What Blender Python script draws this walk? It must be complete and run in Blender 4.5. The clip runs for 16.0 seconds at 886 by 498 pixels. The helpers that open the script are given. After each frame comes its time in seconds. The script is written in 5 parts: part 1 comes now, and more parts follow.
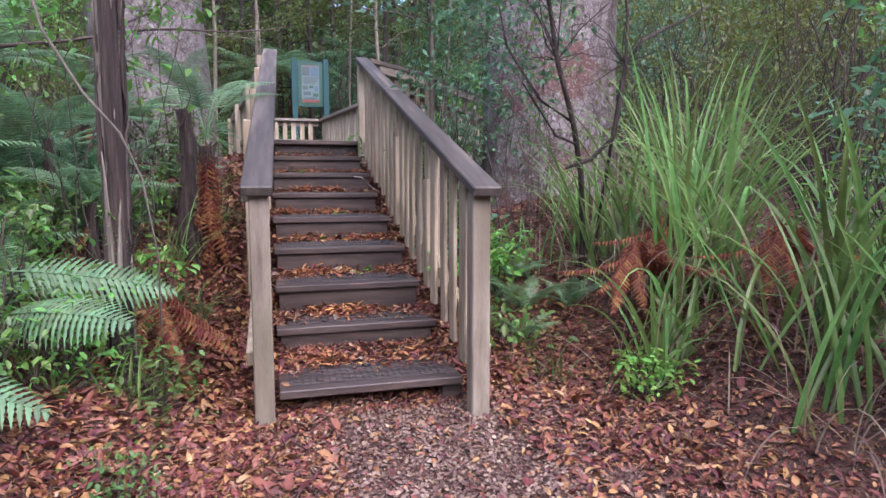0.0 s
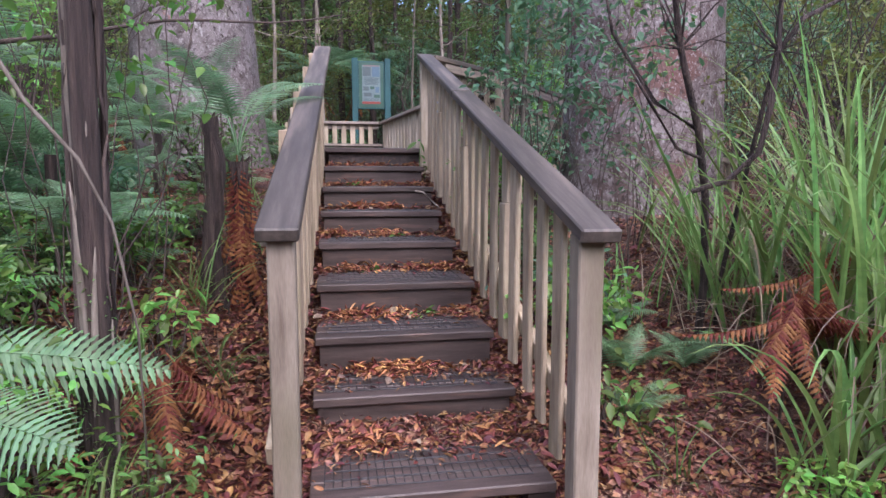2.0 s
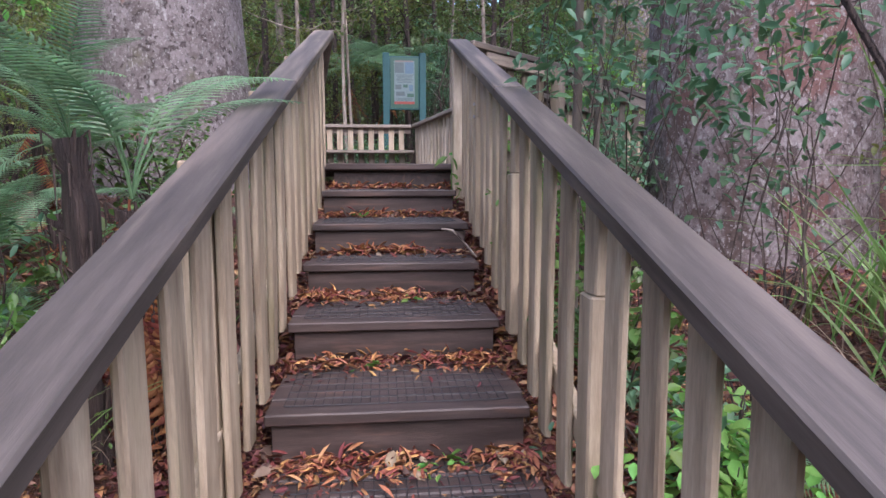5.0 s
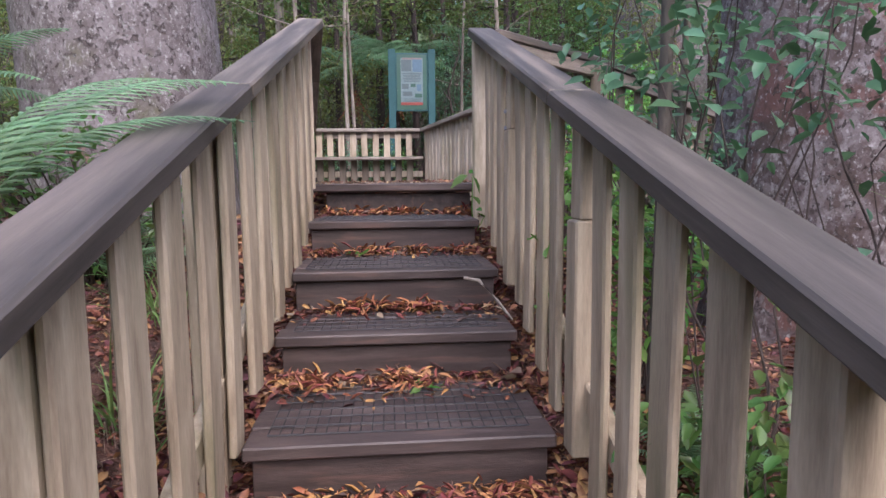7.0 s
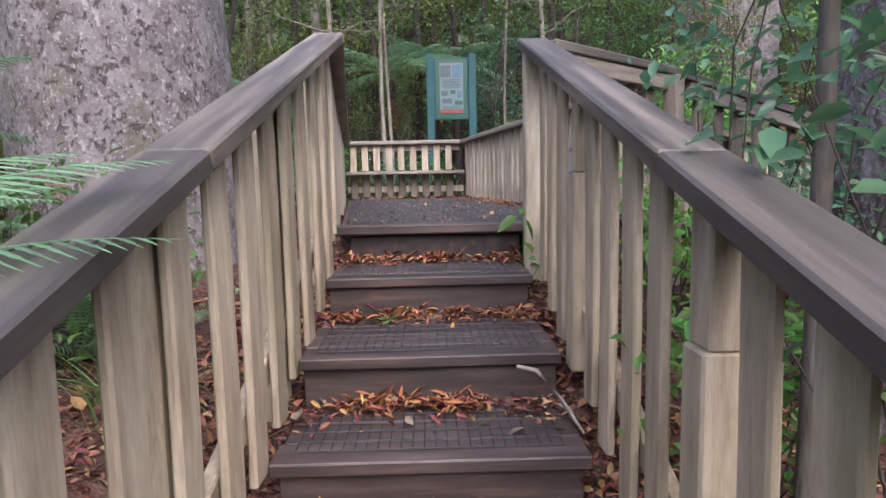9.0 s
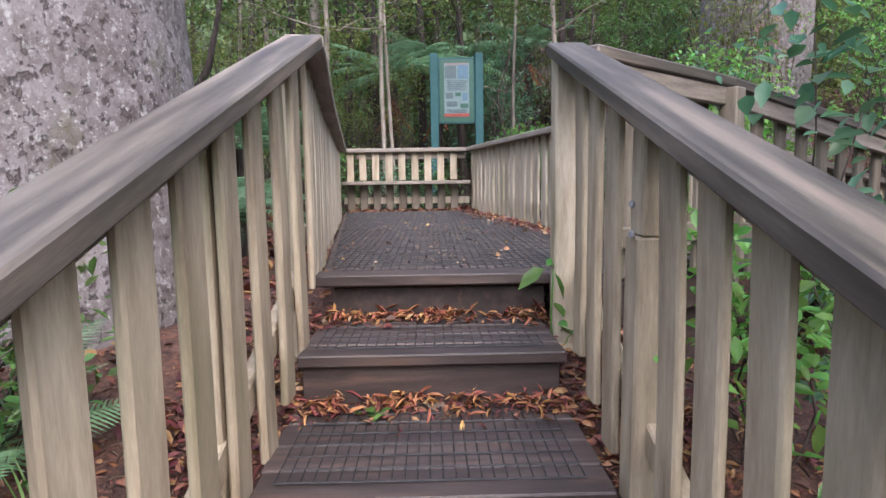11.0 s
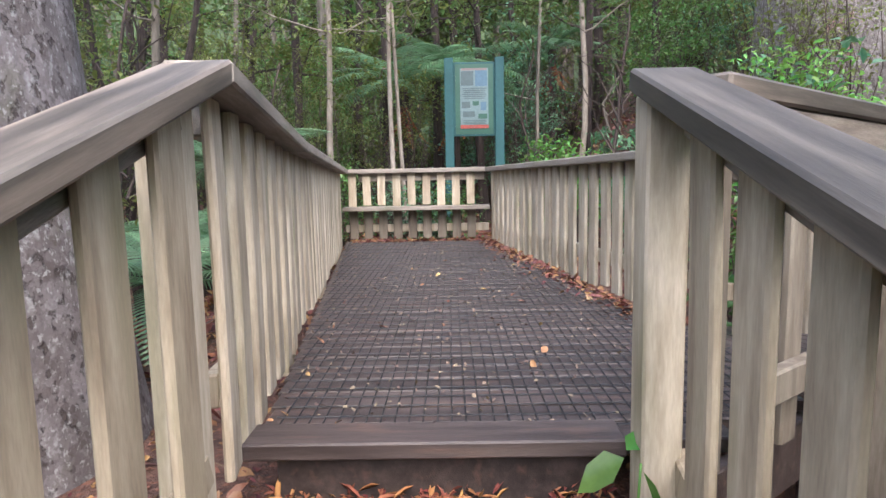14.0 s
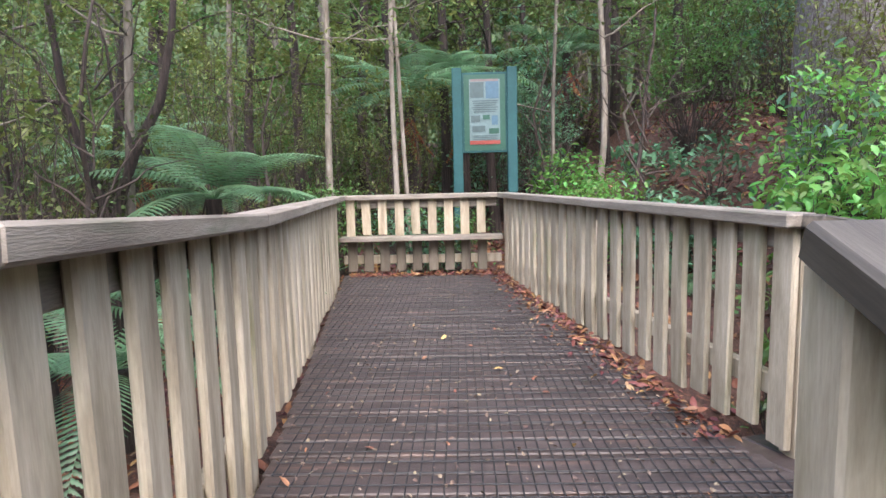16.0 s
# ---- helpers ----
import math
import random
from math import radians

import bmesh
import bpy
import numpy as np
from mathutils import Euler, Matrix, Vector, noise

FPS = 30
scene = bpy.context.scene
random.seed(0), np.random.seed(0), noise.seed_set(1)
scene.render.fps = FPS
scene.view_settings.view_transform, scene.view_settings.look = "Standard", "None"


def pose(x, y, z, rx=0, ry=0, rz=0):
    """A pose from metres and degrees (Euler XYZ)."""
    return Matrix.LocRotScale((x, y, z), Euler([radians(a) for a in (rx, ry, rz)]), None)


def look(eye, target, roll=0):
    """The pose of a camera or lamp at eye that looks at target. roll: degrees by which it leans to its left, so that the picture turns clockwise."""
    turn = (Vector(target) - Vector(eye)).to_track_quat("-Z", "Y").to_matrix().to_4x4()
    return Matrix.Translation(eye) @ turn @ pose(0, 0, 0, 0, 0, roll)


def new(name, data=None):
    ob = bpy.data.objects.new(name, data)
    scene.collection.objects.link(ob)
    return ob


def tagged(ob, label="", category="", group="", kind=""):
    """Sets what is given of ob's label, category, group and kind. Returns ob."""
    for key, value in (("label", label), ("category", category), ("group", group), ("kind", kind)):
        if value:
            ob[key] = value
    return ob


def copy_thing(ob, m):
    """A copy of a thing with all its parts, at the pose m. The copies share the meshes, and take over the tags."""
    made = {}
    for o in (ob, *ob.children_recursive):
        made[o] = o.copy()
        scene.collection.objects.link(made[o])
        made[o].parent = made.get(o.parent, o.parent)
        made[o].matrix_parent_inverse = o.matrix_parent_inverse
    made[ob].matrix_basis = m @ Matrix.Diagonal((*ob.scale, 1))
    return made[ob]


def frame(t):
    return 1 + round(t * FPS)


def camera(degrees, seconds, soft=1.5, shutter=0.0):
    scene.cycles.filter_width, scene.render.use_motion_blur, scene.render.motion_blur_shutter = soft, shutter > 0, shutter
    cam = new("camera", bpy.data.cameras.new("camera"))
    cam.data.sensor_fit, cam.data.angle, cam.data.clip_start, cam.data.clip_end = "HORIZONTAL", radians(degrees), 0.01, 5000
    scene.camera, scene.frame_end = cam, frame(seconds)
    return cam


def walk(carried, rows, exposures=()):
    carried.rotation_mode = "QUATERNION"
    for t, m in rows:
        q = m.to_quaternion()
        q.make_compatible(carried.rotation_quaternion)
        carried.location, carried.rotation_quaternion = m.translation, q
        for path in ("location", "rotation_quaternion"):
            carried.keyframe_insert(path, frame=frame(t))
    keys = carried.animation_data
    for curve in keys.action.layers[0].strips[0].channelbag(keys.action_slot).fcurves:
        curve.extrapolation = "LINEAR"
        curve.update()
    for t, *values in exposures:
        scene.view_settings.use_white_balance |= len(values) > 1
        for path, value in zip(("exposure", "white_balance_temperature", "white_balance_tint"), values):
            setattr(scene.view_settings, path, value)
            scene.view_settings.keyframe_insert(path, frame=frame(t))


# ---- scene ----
cam = camera(71.0, 16.0)
PATH = [
    (0, (-0.504, 0.2, 1.222), (0.023, 2.118, 1.016), -0.1),
    (0.5, (-0.462, 0.402, 1.262), (-0.012, 2.34, 1.059), 0.3),
    (1, (-0.427, 0.645, 1.306), (-0.04, 2.596, 1.098), -0.0),
    (1.5, (-0.401, 0.861, 1.35), (-0.048, 2.819, 1.144), -0.1),
    (2, (-0.37, 1.12, 1.367), (-0.034, 3.081, 1.159), -0.0),
    (2.5, (-0.296, 1.402, 1.405), (-0.007, 3.37, 1.196), -0.2),
    (3, (-0.24, 1.692, 1.407), (0.008, 3.665, 1.196), -0.6),
    (3.5, (-0.196, 1.951, 1.461), (0.033, 3.927, 1.25), -0.8),
    (6, (-0.028, 3.225, 1.625), (0.16, 5.205, 1.41), 0.2),
    (6.5, (-0.039, 3.479, 1.656), (0.144, 5.459, 1.44), -0.1),
    (7, (-0.033, 3.713, 1.767), (0.141, 5.694, 1.548), -0.5),
    (7.5, (-0.014, 3.877, 1.808), (0.127, 5.86, 1.589), -0.9),
    (8, (-0.003, 4.088, 1.867), (0.085, 6.074, 1.646), -1.3),
    (8.5, (0.005, 4.247, 1.941), (0.057, 6.234, 1.721), -1.4),
    (11, (0.011, 5.107, 2.179), (0.045, 7.093, 1.949), -0.8),
    (11.5, (0.034, 5.307, 2.268), (0.059, 7.293, 2.035), -1.1),
    (12, (0.04, 5.492, 2.315), (0.062, 7.478, 2.083), -1.0),
    (12.5, (0.052, 5.668, 2.334), (0.069, 7.654, 2.101), -1.1),
    (13, (0.074, 5.891, 2.43), (0.073, 7.877, 2.195), -0.9),
    (13.5, (0.069, 6.028, 2.464), (0.053, 8.015, 2.231), -0.9),
    (14, (0.067, 6.21, 2.473), (0.042, 8.196, 2.239), -1.1),
    (14.5, (0.054, 6.392, 2.56), (0.029, 8.378, 2.324), -1.1),
    (15, (0.073, 6.549, 2.612), (0.043, 8.535, 2.376), -1.1),
    (15.5, (0.085, 6.732, 2.635), (0.053, 8.717, 2.397), -1.3),
    (16, (0.088, 6.942, 2.769), (0.031, 8.926, 2.528), -1.4),
]
walk(cam, [(t, look(eye, target, roll)) for t, eye, target, roll in PATH],
     exposures=[(0, 1.9, 5800, 25), (4, 1.82, 5850, 25), (8, 1.95, 5950, 21), (12, 2.18, 6000, 14), (16, 2.42, 6100, 12)])

# ---- light: an overcast sky above an open canopy ----
world = bpy.data.worlds.new("sky")
scene.world = world
world.use_nodes = True
wn = world.node_tree.nodes
sky = wn.new("ShaderNodeTexSky")
sky.sky_type, sky.sun_disc = "NISHITA", False
sky.sun_elevation, sky.sun_rotation = radians(49), radians(165)
sky.air_density, sky.dust_density, sky.ozone_density = 1.0, 3.0, 1.0
wn["Background"].inputs["Strength"].default_value = 0.15
world.node_tree.links.new(sky.outputs[0], wn["Background"].inputs[0])
sun = new("sun", bpy.data.lights.new("sun", "SUN"))
sun.data.energy, sun.data.angle, sun.data.color = 1.4, radians(100), (1.0, 0.94, 0.85)
sun.matrix_world = look((0, 0, 20), (-1.6, 6.2, 12.6))

rng = np.random.default_rng(7)
rnd = random.Random(11)


# ---- materials ----
def material(name, colors, scale=6.0, stretch=(1, 1, 1), rough=0.75, bump=0.3, fine=60.0, spots=None, per_object=0.0,
             per_island=0.0, coords="Object", detail=6.0, through_light=0.0, distance=0.01):
    """A surface of two noises: colors along the coarse one, grain from the fine one, and a shift from piece to piece."""
    m = bpy.data.materials.new(name)
    m.use_nodes = True
    n, l = m.node_tree.nodes, m.node_tree.links
    bsdf = n["Principled BSDF"]
    tc, mp = n.new("ShaderNodeTexCoord"), n.new("ShaderNodeMapping")
    mp.inputs["Scale"].default_value = stretch
    l.new(tc.outputs[coords], mp.inputs[0])
    vec = mp.outputs[0]
    info = n.new("ShaderNodeObjectInfo")
    if per_object:
        add, mul = n.new("ShaderNodeVectorMath"), n.new("ShaderNodeVectorMath")
        mul.operation, mul.inputs[1].default_value = "SCALE", (0, 0, 0)
        mul.inputs["Scale"].default_value = 37.0
        comb = n.new("ShaderNodeCombineXYZ")
        for k in range(3):
            l.new(info.outputs["Random"], comb.inputs[k])
        l.new(comb.outputs[0], mul.inputs[0])
        l.new(vec, add.inputs[0]), l.new(mul.outputs[0], add.inputs[1])
        vec = add.outputs[0]
    big, small = n.new("ShaderNodeTexNoise"), n.new("ShaderNodeTexNoise")
    big.inputs["Scale"].default_value, big.inputs["Detail"].default_value, big.inputs["Roughness"].default_value = scale, detail, 0.62
    small.inputs["Scale"].default_value, small.inputs["Detail"].default_value = fine, 4
    l.new(vec, big.inputs["Vector"]), l.new(vec, small.inputs["Vector"])
    ramp = n.new("ShaderNodeValToRGB")
    while len(ramp.color_ramp.elements) < len(colors):
        ramp.color_ramp.elements.new(0.5)
    for k, c in enumerate(colors):
        ramp.color_ramp.elements[k].position = 0.3 + 0.4 * k / max(1, len(colors) - 1)
        ramp.color_ramp.elements[k].color = (*c, 1)
    l.new(big.outputs["Fac"], ramp.inputs[0])
    col = ramp.outputs[0]
    if spots:
        color, sc, lo, hi = spots
        vor = n.new("ShaderNodeTexNoise")
        vor.inputs["Scale"].default_value, vor.inputs["Detail"].default_value = sc, 5
        l.new(vec, vor.inputs["Vector"])
        rg, mix = n.new("ShaderNodeMapRange"), n.new("ShaderNodeMix")
        rg.inputs["From Min"].default_value, rg.inputs["From Max"].default_value = lo, hi
        mix.data_type = "RGBA"
        mix.inputs[7].default_value = (*color, 1)
        l.new(vor.outputs["Fac"], rg.inputs[0]), l.new(rg.outputs[0], mix.inputs[0]), l.new(col, mix.inputs[6])
        col = mix.outputs[2]
    hsv = n.new("ShaderNodeHueSaturation")
    l.new(col, hsv.inputs["Color"])
    val = n.new("ShaderNodeMapRange")
    val.inputs["To Min"].default_value, val.inputs["To Max"].default_value = 0.75, 1.2
    l.new(small.outputs["Fac"], val.inputs[0])
    out = val.outputs[0]
    for amount, source in ((per_object, info.outputs["Random"]), (per_island, None)):
        if amount:
            if source is None:
                geo = n.new("ShaderNodeNewGeometry")
                source = geo.outputs["Random Per Island"]
                hm = n.new("ShaderNodeMapRange")
                hm.inputs["To Min"].default_value, hm.inputs["To Max"].default_value = 0.5 - 0.045 * amount, 0.5 + 0.035 * amount
                l.new(source, hm.inputs[0]), l.new(hm.outputs[0], hsv.inputs["Hue"])
            mr, mt = n.new("ShaderNodeMapRange"), n.new("ShaderNodeMath")
            mr.inputs["To Min"].default_value, mr.inputs["To Max"].default_value = 1 - amount * 0.5, 1 + amount * 0.5
            mt.operation = "MULTIPLY"
            l.new(source, mr.inputs[0]), l.new(mr.outputs[0], mt.inputs[0]), l.new(out, mt.inputs[1])
            out = mt.outputs[0]
    l.new(out, hsv.inputs["Value"])
    l.new(hsv.outputs[0], bsdf.inputs["Base Color"])
    bsdf.inputs["Roughness"].default_value = rough
    if bump:
        bp, mx = n.new("ShaderNodeBump"), n.new("ShaderNodeMath")
        mx.operation = "ADD"
        l.new(big.outputs["Fac"], mx.inputs[0]), l.new(small.outputs["Fac"], mx.inputs[1])
        bp.inputs["Strength"].default_value, bp.inputs["Distance"].default_value = bump, distance
        l.new(mx.outputs[0], bp.inputs["Height"]), l.new(bp.outputs[0], bsdf.inputs["Normal"])
    if through_light:
        tr, ms = n.new("ShaderNodeBsdfTranslucent"), n.new("ShaderNodeMixShader")
        ms.inputs[0].default_value = through_light
        l.new(hsv.outputs[0], tr.inputs[0])
        l.new(bsdf.outputs[0], ms.inputs[1]), l.new(tr.outputs[0], ms.inputs[2])
        l.new(ms.outputs[0], n["Material Output"].inputs[0])
    return m


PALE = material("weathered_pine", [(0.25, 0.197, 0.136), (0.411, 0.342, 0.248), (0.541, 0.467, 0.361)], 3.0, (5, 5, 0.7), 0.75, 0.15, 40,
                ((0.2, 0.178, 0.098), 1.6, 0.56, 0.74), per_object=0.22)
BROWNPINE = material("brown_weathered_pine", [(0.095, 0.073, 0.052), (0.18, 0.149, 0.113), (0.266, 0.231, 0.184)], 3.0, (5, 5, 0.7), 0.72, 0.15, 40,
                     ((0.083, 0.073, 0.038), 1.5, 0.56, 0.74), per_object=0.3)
RAIL = material("weathered_handrail", [(0.031, 0.026, 0.021), (0.075, 0.063, 0.051), (0.149, 0.128, 0.104)], 3.2, (7, 0.5, 7), 0.55, 0.08, 60,
                ((0.206, 0.165, 0.131), 1.5, 0.52, 0.66), per_object=0.15)
# Damp handrail timber darkened further, its dim reflections painted into the tone.
DIMRAIL = material("dimmed_wet_handrail", [(0.024, 0.02, 0.017), (0.048, 0.04, 0.034), (0.088, 0.074, 0.063)], 3.0, (7, 0.5, 7), 0.6, 0.08, 60,
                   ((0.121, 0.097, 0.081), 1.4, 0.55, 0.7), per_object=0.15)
DRYRAIL = material("bleached_handrail", [(0.139, 0.111, 0.091), (0.242, 0.204, 0.167), (0.343, 0.297, 0.251)], 2.5, (9, 0.8, 9), 0.7, 0.3, 40,
                   ((0.121, 0.13, 0.083), 2.4, 0.58, 0.75), per_object=0.2)
TREAD = material("wet_tread", [(0.03, 0.021, 0.018), (0.054, 0.039, 0.035), (0.094, 0.071, 0.062)], 3.0, (0.8, 7, 7), 0.5, 0.2, 45,
                 ((0.123, 0.074, 0.057), 4.0, 0.57, 0.75), per_object=0.35)
WIRE = material("black_netting", [(0.016, 0.016, 0.018), (0.035, 0.035, 0.038)], 20, rough=0.8, bump=0)
SINGLE = material("fallen_yellow_leaf", [(0.30, 0.13, 0.06), (0.42, 0.27, 0.12)], 6, rough=0.7, bump=0.1, per_island=0.9)
SPRAY = material("orange_leaf_spray", [(0.15, 0.05, 0.025), (0.30, 0.115, 0.05), (0.36, 0.19, 0.10)], 8, rough=0.75, bump=0.1, per_island=1.0)
FLECK = material("pale_leaf_fleck", [(0.136, 0.089, 0.06), (0.238, 0.183, 0.136)], 6, rough=0.8, bump=0.1, per_island=0.9)
# Stair copy of weathered_pine, browner, with the dimmer light partly in its colour.
DIMPINE = material("dim_brown_pine", [(0.188, 0.141, 0.092), (0.343, 0.275, 0.19), (0.47, 0.391, 0.28)], 3.0, (5, 5, 0.7), 0.72, 0.15, 40,
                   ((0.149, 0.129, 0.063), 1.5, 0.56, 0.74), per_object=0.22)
BOLT = material("galvanised_bolt", [(0.2, 0.2, 0.22), (0.3, 0.3, 0.32)], 30, rough=0.4, bump=0.1)
SOIL = material("leaf_mould", [(0.028, 0.014, 0.011), (0.08, 0.036, 0.025), (0.152, 0.08, 0.058)], 14, rough=0.9, bump=0.9, fine=70,
                spots=((0.168, 0.072, 0.044), 30, 0.55, 0.68), distance=0.03)
LITTER = material("dead_leaves", [(0.07, 0.023, 0.015), (0.197, 0.07, 0.034), (0.279, 0.156, 0.111)], 9, rough=0.7, bump=0.2, per_island=1.25)
DRYLITTER = material("dry_needles", [(0.119, 0.068, 0.051), (0.23, 0.153, 0.119)], 9, rough=0.85, bump=0.1, per_island=1.0)
GRAVEL = material("path_chips", [(0.093, 0.055, 0.043), (0.17, 0.109, 0.085), (0.264, 0.191, 0.157)], 5, rough=0.85, bump=0.2, per_island=0.9)
BARK = material("dark_stringy_bark", [(0.012, 0.009, 0.008), (0.038, 0.025, 0.022), (0.093, 0.066, 0.056)], 9, (4, 4, 0.22), 0.9, 1.0, 34, distance=0.03)
GREYBARK = material("grey_bark", [(0.072, 0.058, 0.047), (0.145, 0.123, 0.101), (0.217, 0.188, 0.159)], 6, (2, 2, 0.5), 0.9, 0.7, 30, per_object=0.5)
PALEBARK = material("pale_bark", [(0.13, 0.105, 0.08), (0.24, 0.20, 0.165), (0.36, 0.315, 0.27)], 6, (2, 2, 0.6), 0.9, 0.4, 30)
TWIG = material("twig_bark", [(0.03, 0.022, 0.02), (0.085, 0.06, 0.05)], 12, rough=0.9, bump=0.4)


def leaf_material(name, a, b, gloss=0.4, spread=0.8, light=0.48):
    return material(name, [a, b], 2.5, rough=gloss, bump=0.0, fine=20, per_island=spread, per_object=0.45, through_light=light)


LEAF = leaf_material("green_leaf", (0.07, 0.155, 0.04), (0.15, 0.265, 0.07), 0.28)
LEAFB = leaf_material("blue_green_leaf", (0.06, 0.165, 0.085), (0.15, 0.275, 0.15), 0.28)
LEAFY = leaf_material("yellow_green_leaf", (0.103, 0.135, 0.032), (0.198, 0.221, 0.063), 0.45)
LEAFL = leaf_material("fresh_leaf", (0.101, 0.245, 0.05), (0.212, 0.401, 0.101), 0.26)
LEAFD = leaf_material("far_leaf", (0.067, 0.116, 0.032), (0.148, 0.198, 0.064), 0.5, 1.0)
FERN = leaf_material("fern_leaf", (0.105, 0.215, 0.11), (0.221, 0.362, 0.189), 0.3, 0.5)
SEEDLING = leaf_material("seedling_leaf", (0.128, 0.306, 0.051), (0.238, 0.442, 0.102), 0.4)
DEADFERN = leaf_material("dead_fern", (0.17, 0.055, 0.026), (0.33, 0.13, 0.06), 0.8, 0.8)
BLADE = leaf_material("sedge_blade", (0.11, 0.21, 0.055), (0.22, 0.35, 0.11), 0.33, 0.9)
DRYBLADE = leaf_material("dry_sedge_blade", (0.17, 0.125, 0.09), (0.32, 0.25, 0.19), 0.8, 0.8)
SIGN = material("teal_sign_paint", [(0.01, 0.064, 0.07), (0.017, 0.085, 0.089)], 3, rough=0.65, bump=0.05, fine=30)


def plain(name, color, rough=0.6):
    return material(name, [tuple(c * 0.9 for c in color), color], 8, rough=rough, bump=0, fine=30)


POSTER = plain("poster_green", (0.04, 0.105, 0.075), 0.3)
PAPER = plain("poster_white", (0.155, 0.22, 0.225), 0.4)
PRINT = plain("poster_print", (0.085, 0.12, 0.125), 0.3)
RED = plain("poster_red", (0.27, 0.06, 0.045), 0.4)
PINK = plain("poster_pink", (0.22, 0.165, 0.16), 0.4)
PHOTO = plain("poster_photo", (0.09, 0.16, 0.22), 0.3)



def bark_material(name, plates, stain, lichen, size=9.0, stain_at=(0.55, 0.63), moss=(0.13, 0.14, 0.06), moss_at=(0.6, 0.68)):
    """Flaking bark: ragged plates of several greys at two sizes, stained plates, moss, pale lichen scabs and dark pits, the plates stepped in relief."""
    m = bpy.data.materials.new(name)
    m.use_nodes = True
    n, l = m.node_tree.nodes, m.node_tree.links
    bsdf = n["Principled BSDF"]
    tc, wob, mixv = n.new("ShaderNodeTexCoord"), n.new("ShaderNodeTexNoise"), n.new("ShaderNodeVectorMath")
    mp = n.new("ShaderNodeMapping")
    mp.inputs["Scale"].default_value = (1, 1, 0.8)
    wob.inputs["Scale"].default_value, wob.inputs["Detail"].default_value = 7.0, 8
    wob.inputs["Roughness"].default_value = 0.7
    l.new(tc.outputs["Object"], mp.inputs[0]), l.new(mp.outputs[0], wob.inputs["Vector"])
    mixv.operation = "MULTIPLY_ADD"
    mixv.inputs[1].default_value = (0.14, 0.14, 0.14)
    l.new(wob.outputs["Color"], mixv.inputs[0]), l.new(mp.outputs[0], mixv.inputs[2])
    heights, col = [], None
    for k, sc in enumerate((size, size * 2.4, size * 6.0)):
        v = n.new("ShaderNodeTexVoronoi")
        v.inputs["Scale"].default_value, v.inputs["Randomness"].default_value = sc, 1.0
        l.new(mixv.outputs[0], v.inputs["Vector"])
        sep, ramp = n.new("ShaderNodeSeparateColor"), n.new("ShaderNodeValToRGB")
        ramp.color_ramp.interpolation = "CONSTANT"
        l.new(v.outputs["Color"], sep.inputs[0]), l.new(sep.outputs[0], ramp.inputs[0])
        while len(ramp.color_ramp.elements) < len(plates):
            ramp.color_ramp.elements.new(0.5)
        for j, c in enumerate(plates):
            ramp.color_ramp.elements[j].position, ramp.color_ramp.elements[j].color = j / len(plates), (*c, 1)
        if col is None:
            col = ramp.outputs[0]
        else:
            mx = n.new("ShaderNodeMix")
            mx.data_type = "RGBA"
            mx.inputs[0].default_value = (0.5, 0.42, 0.3)[k]
            l.new(col, mx.inputs[6]), l.new(ramp.outputs[0], mx.inputs[7])
            col = mx.outputs[2]
        heights.append(sep.outputs[1])
    scabs = []
    for color, sc, lo, hi, most in ((stain, 2.1, *stain_at, 0.8), (moss, 2.6, *moss_at, 0.8), ((0.055, 0.04, 0.036), 24.0, 0.57, 0.62, 0.85), (lichen, 15.0, 0.585, 0.66, 0.7), (lichen, 52.0, 0.575, 0.64, 0.75), ((0.06, 0.045, 0.04), 70.0, 0.55, 0.66, 0.5)):
        nz, rg, mx = n.new("ShaderNodeTexNoise"), n.new("ShaderNodeMapRange"), n.new("ShaderNodeMix")
        nz.inputs["Scale"].default_value, nz.inputs["Detail"].default_value, nz.inputs["Roughness"].default_value = sc, 7, 0.62
        rg.inputs["From Min"].default_value, rg.inputs["From Max"].default_value, rg.inputs["To Max"].default_value = lo, hi, most
        mx.data_type = "RGBA"
        mx.inputs[7].default_value = (*color, 1)
        shift = n.new("ShaderNodeVectorMath")
        shift.inputs[1].default_value = (sc * 0.37, sc * 1.3, 5.0)
        l.new(mp.outputs[0], shift.inputs[0]), l.new(shift.outputs[0], nz.inputs["Vector"])
        l.new(nz.outputs["Fac"], rg.inputs[0]), l.new(rg.outputs[0], mx.inputs[0]), l.new(col, mx.inputs[6])
        col = mx.outputs[2]
        scabs.append(rg.outputs[0])
    l.new(col, bsdf.inputs["Base Color"])
    bsdf.inputs["Roughness"].default_value = 0.85
    add, add2, add3, bp = n.new("ShaderNodeMath"), n.new("ShaderNodeMath"), n.new("ShaderNodeMath"), n.new("ShaderNodeBump")
    add3.operation = "SUBTRACT"
    l.new(heights[0], add.inputs[0]), l.new(heights[1], add.inputs[1])
    l.new(add.outputs[0], add2.inputs[0]), l.new(wob.outputs["Fac"], add2.inputs[1])
    l.new(add2.outputs[0], add3.inputs[0]), l.new(scabs[2], add3.inputs[1])
    bp.inputs["Strength"].default_value, bp.inputs["Distance"].default_value = 0.9, 0.022
    l.new(add3.outputs[0], bp.inputs["Height"]), l.new(bp.outputs[0], bsdf.inputs["Normal"])
    return m


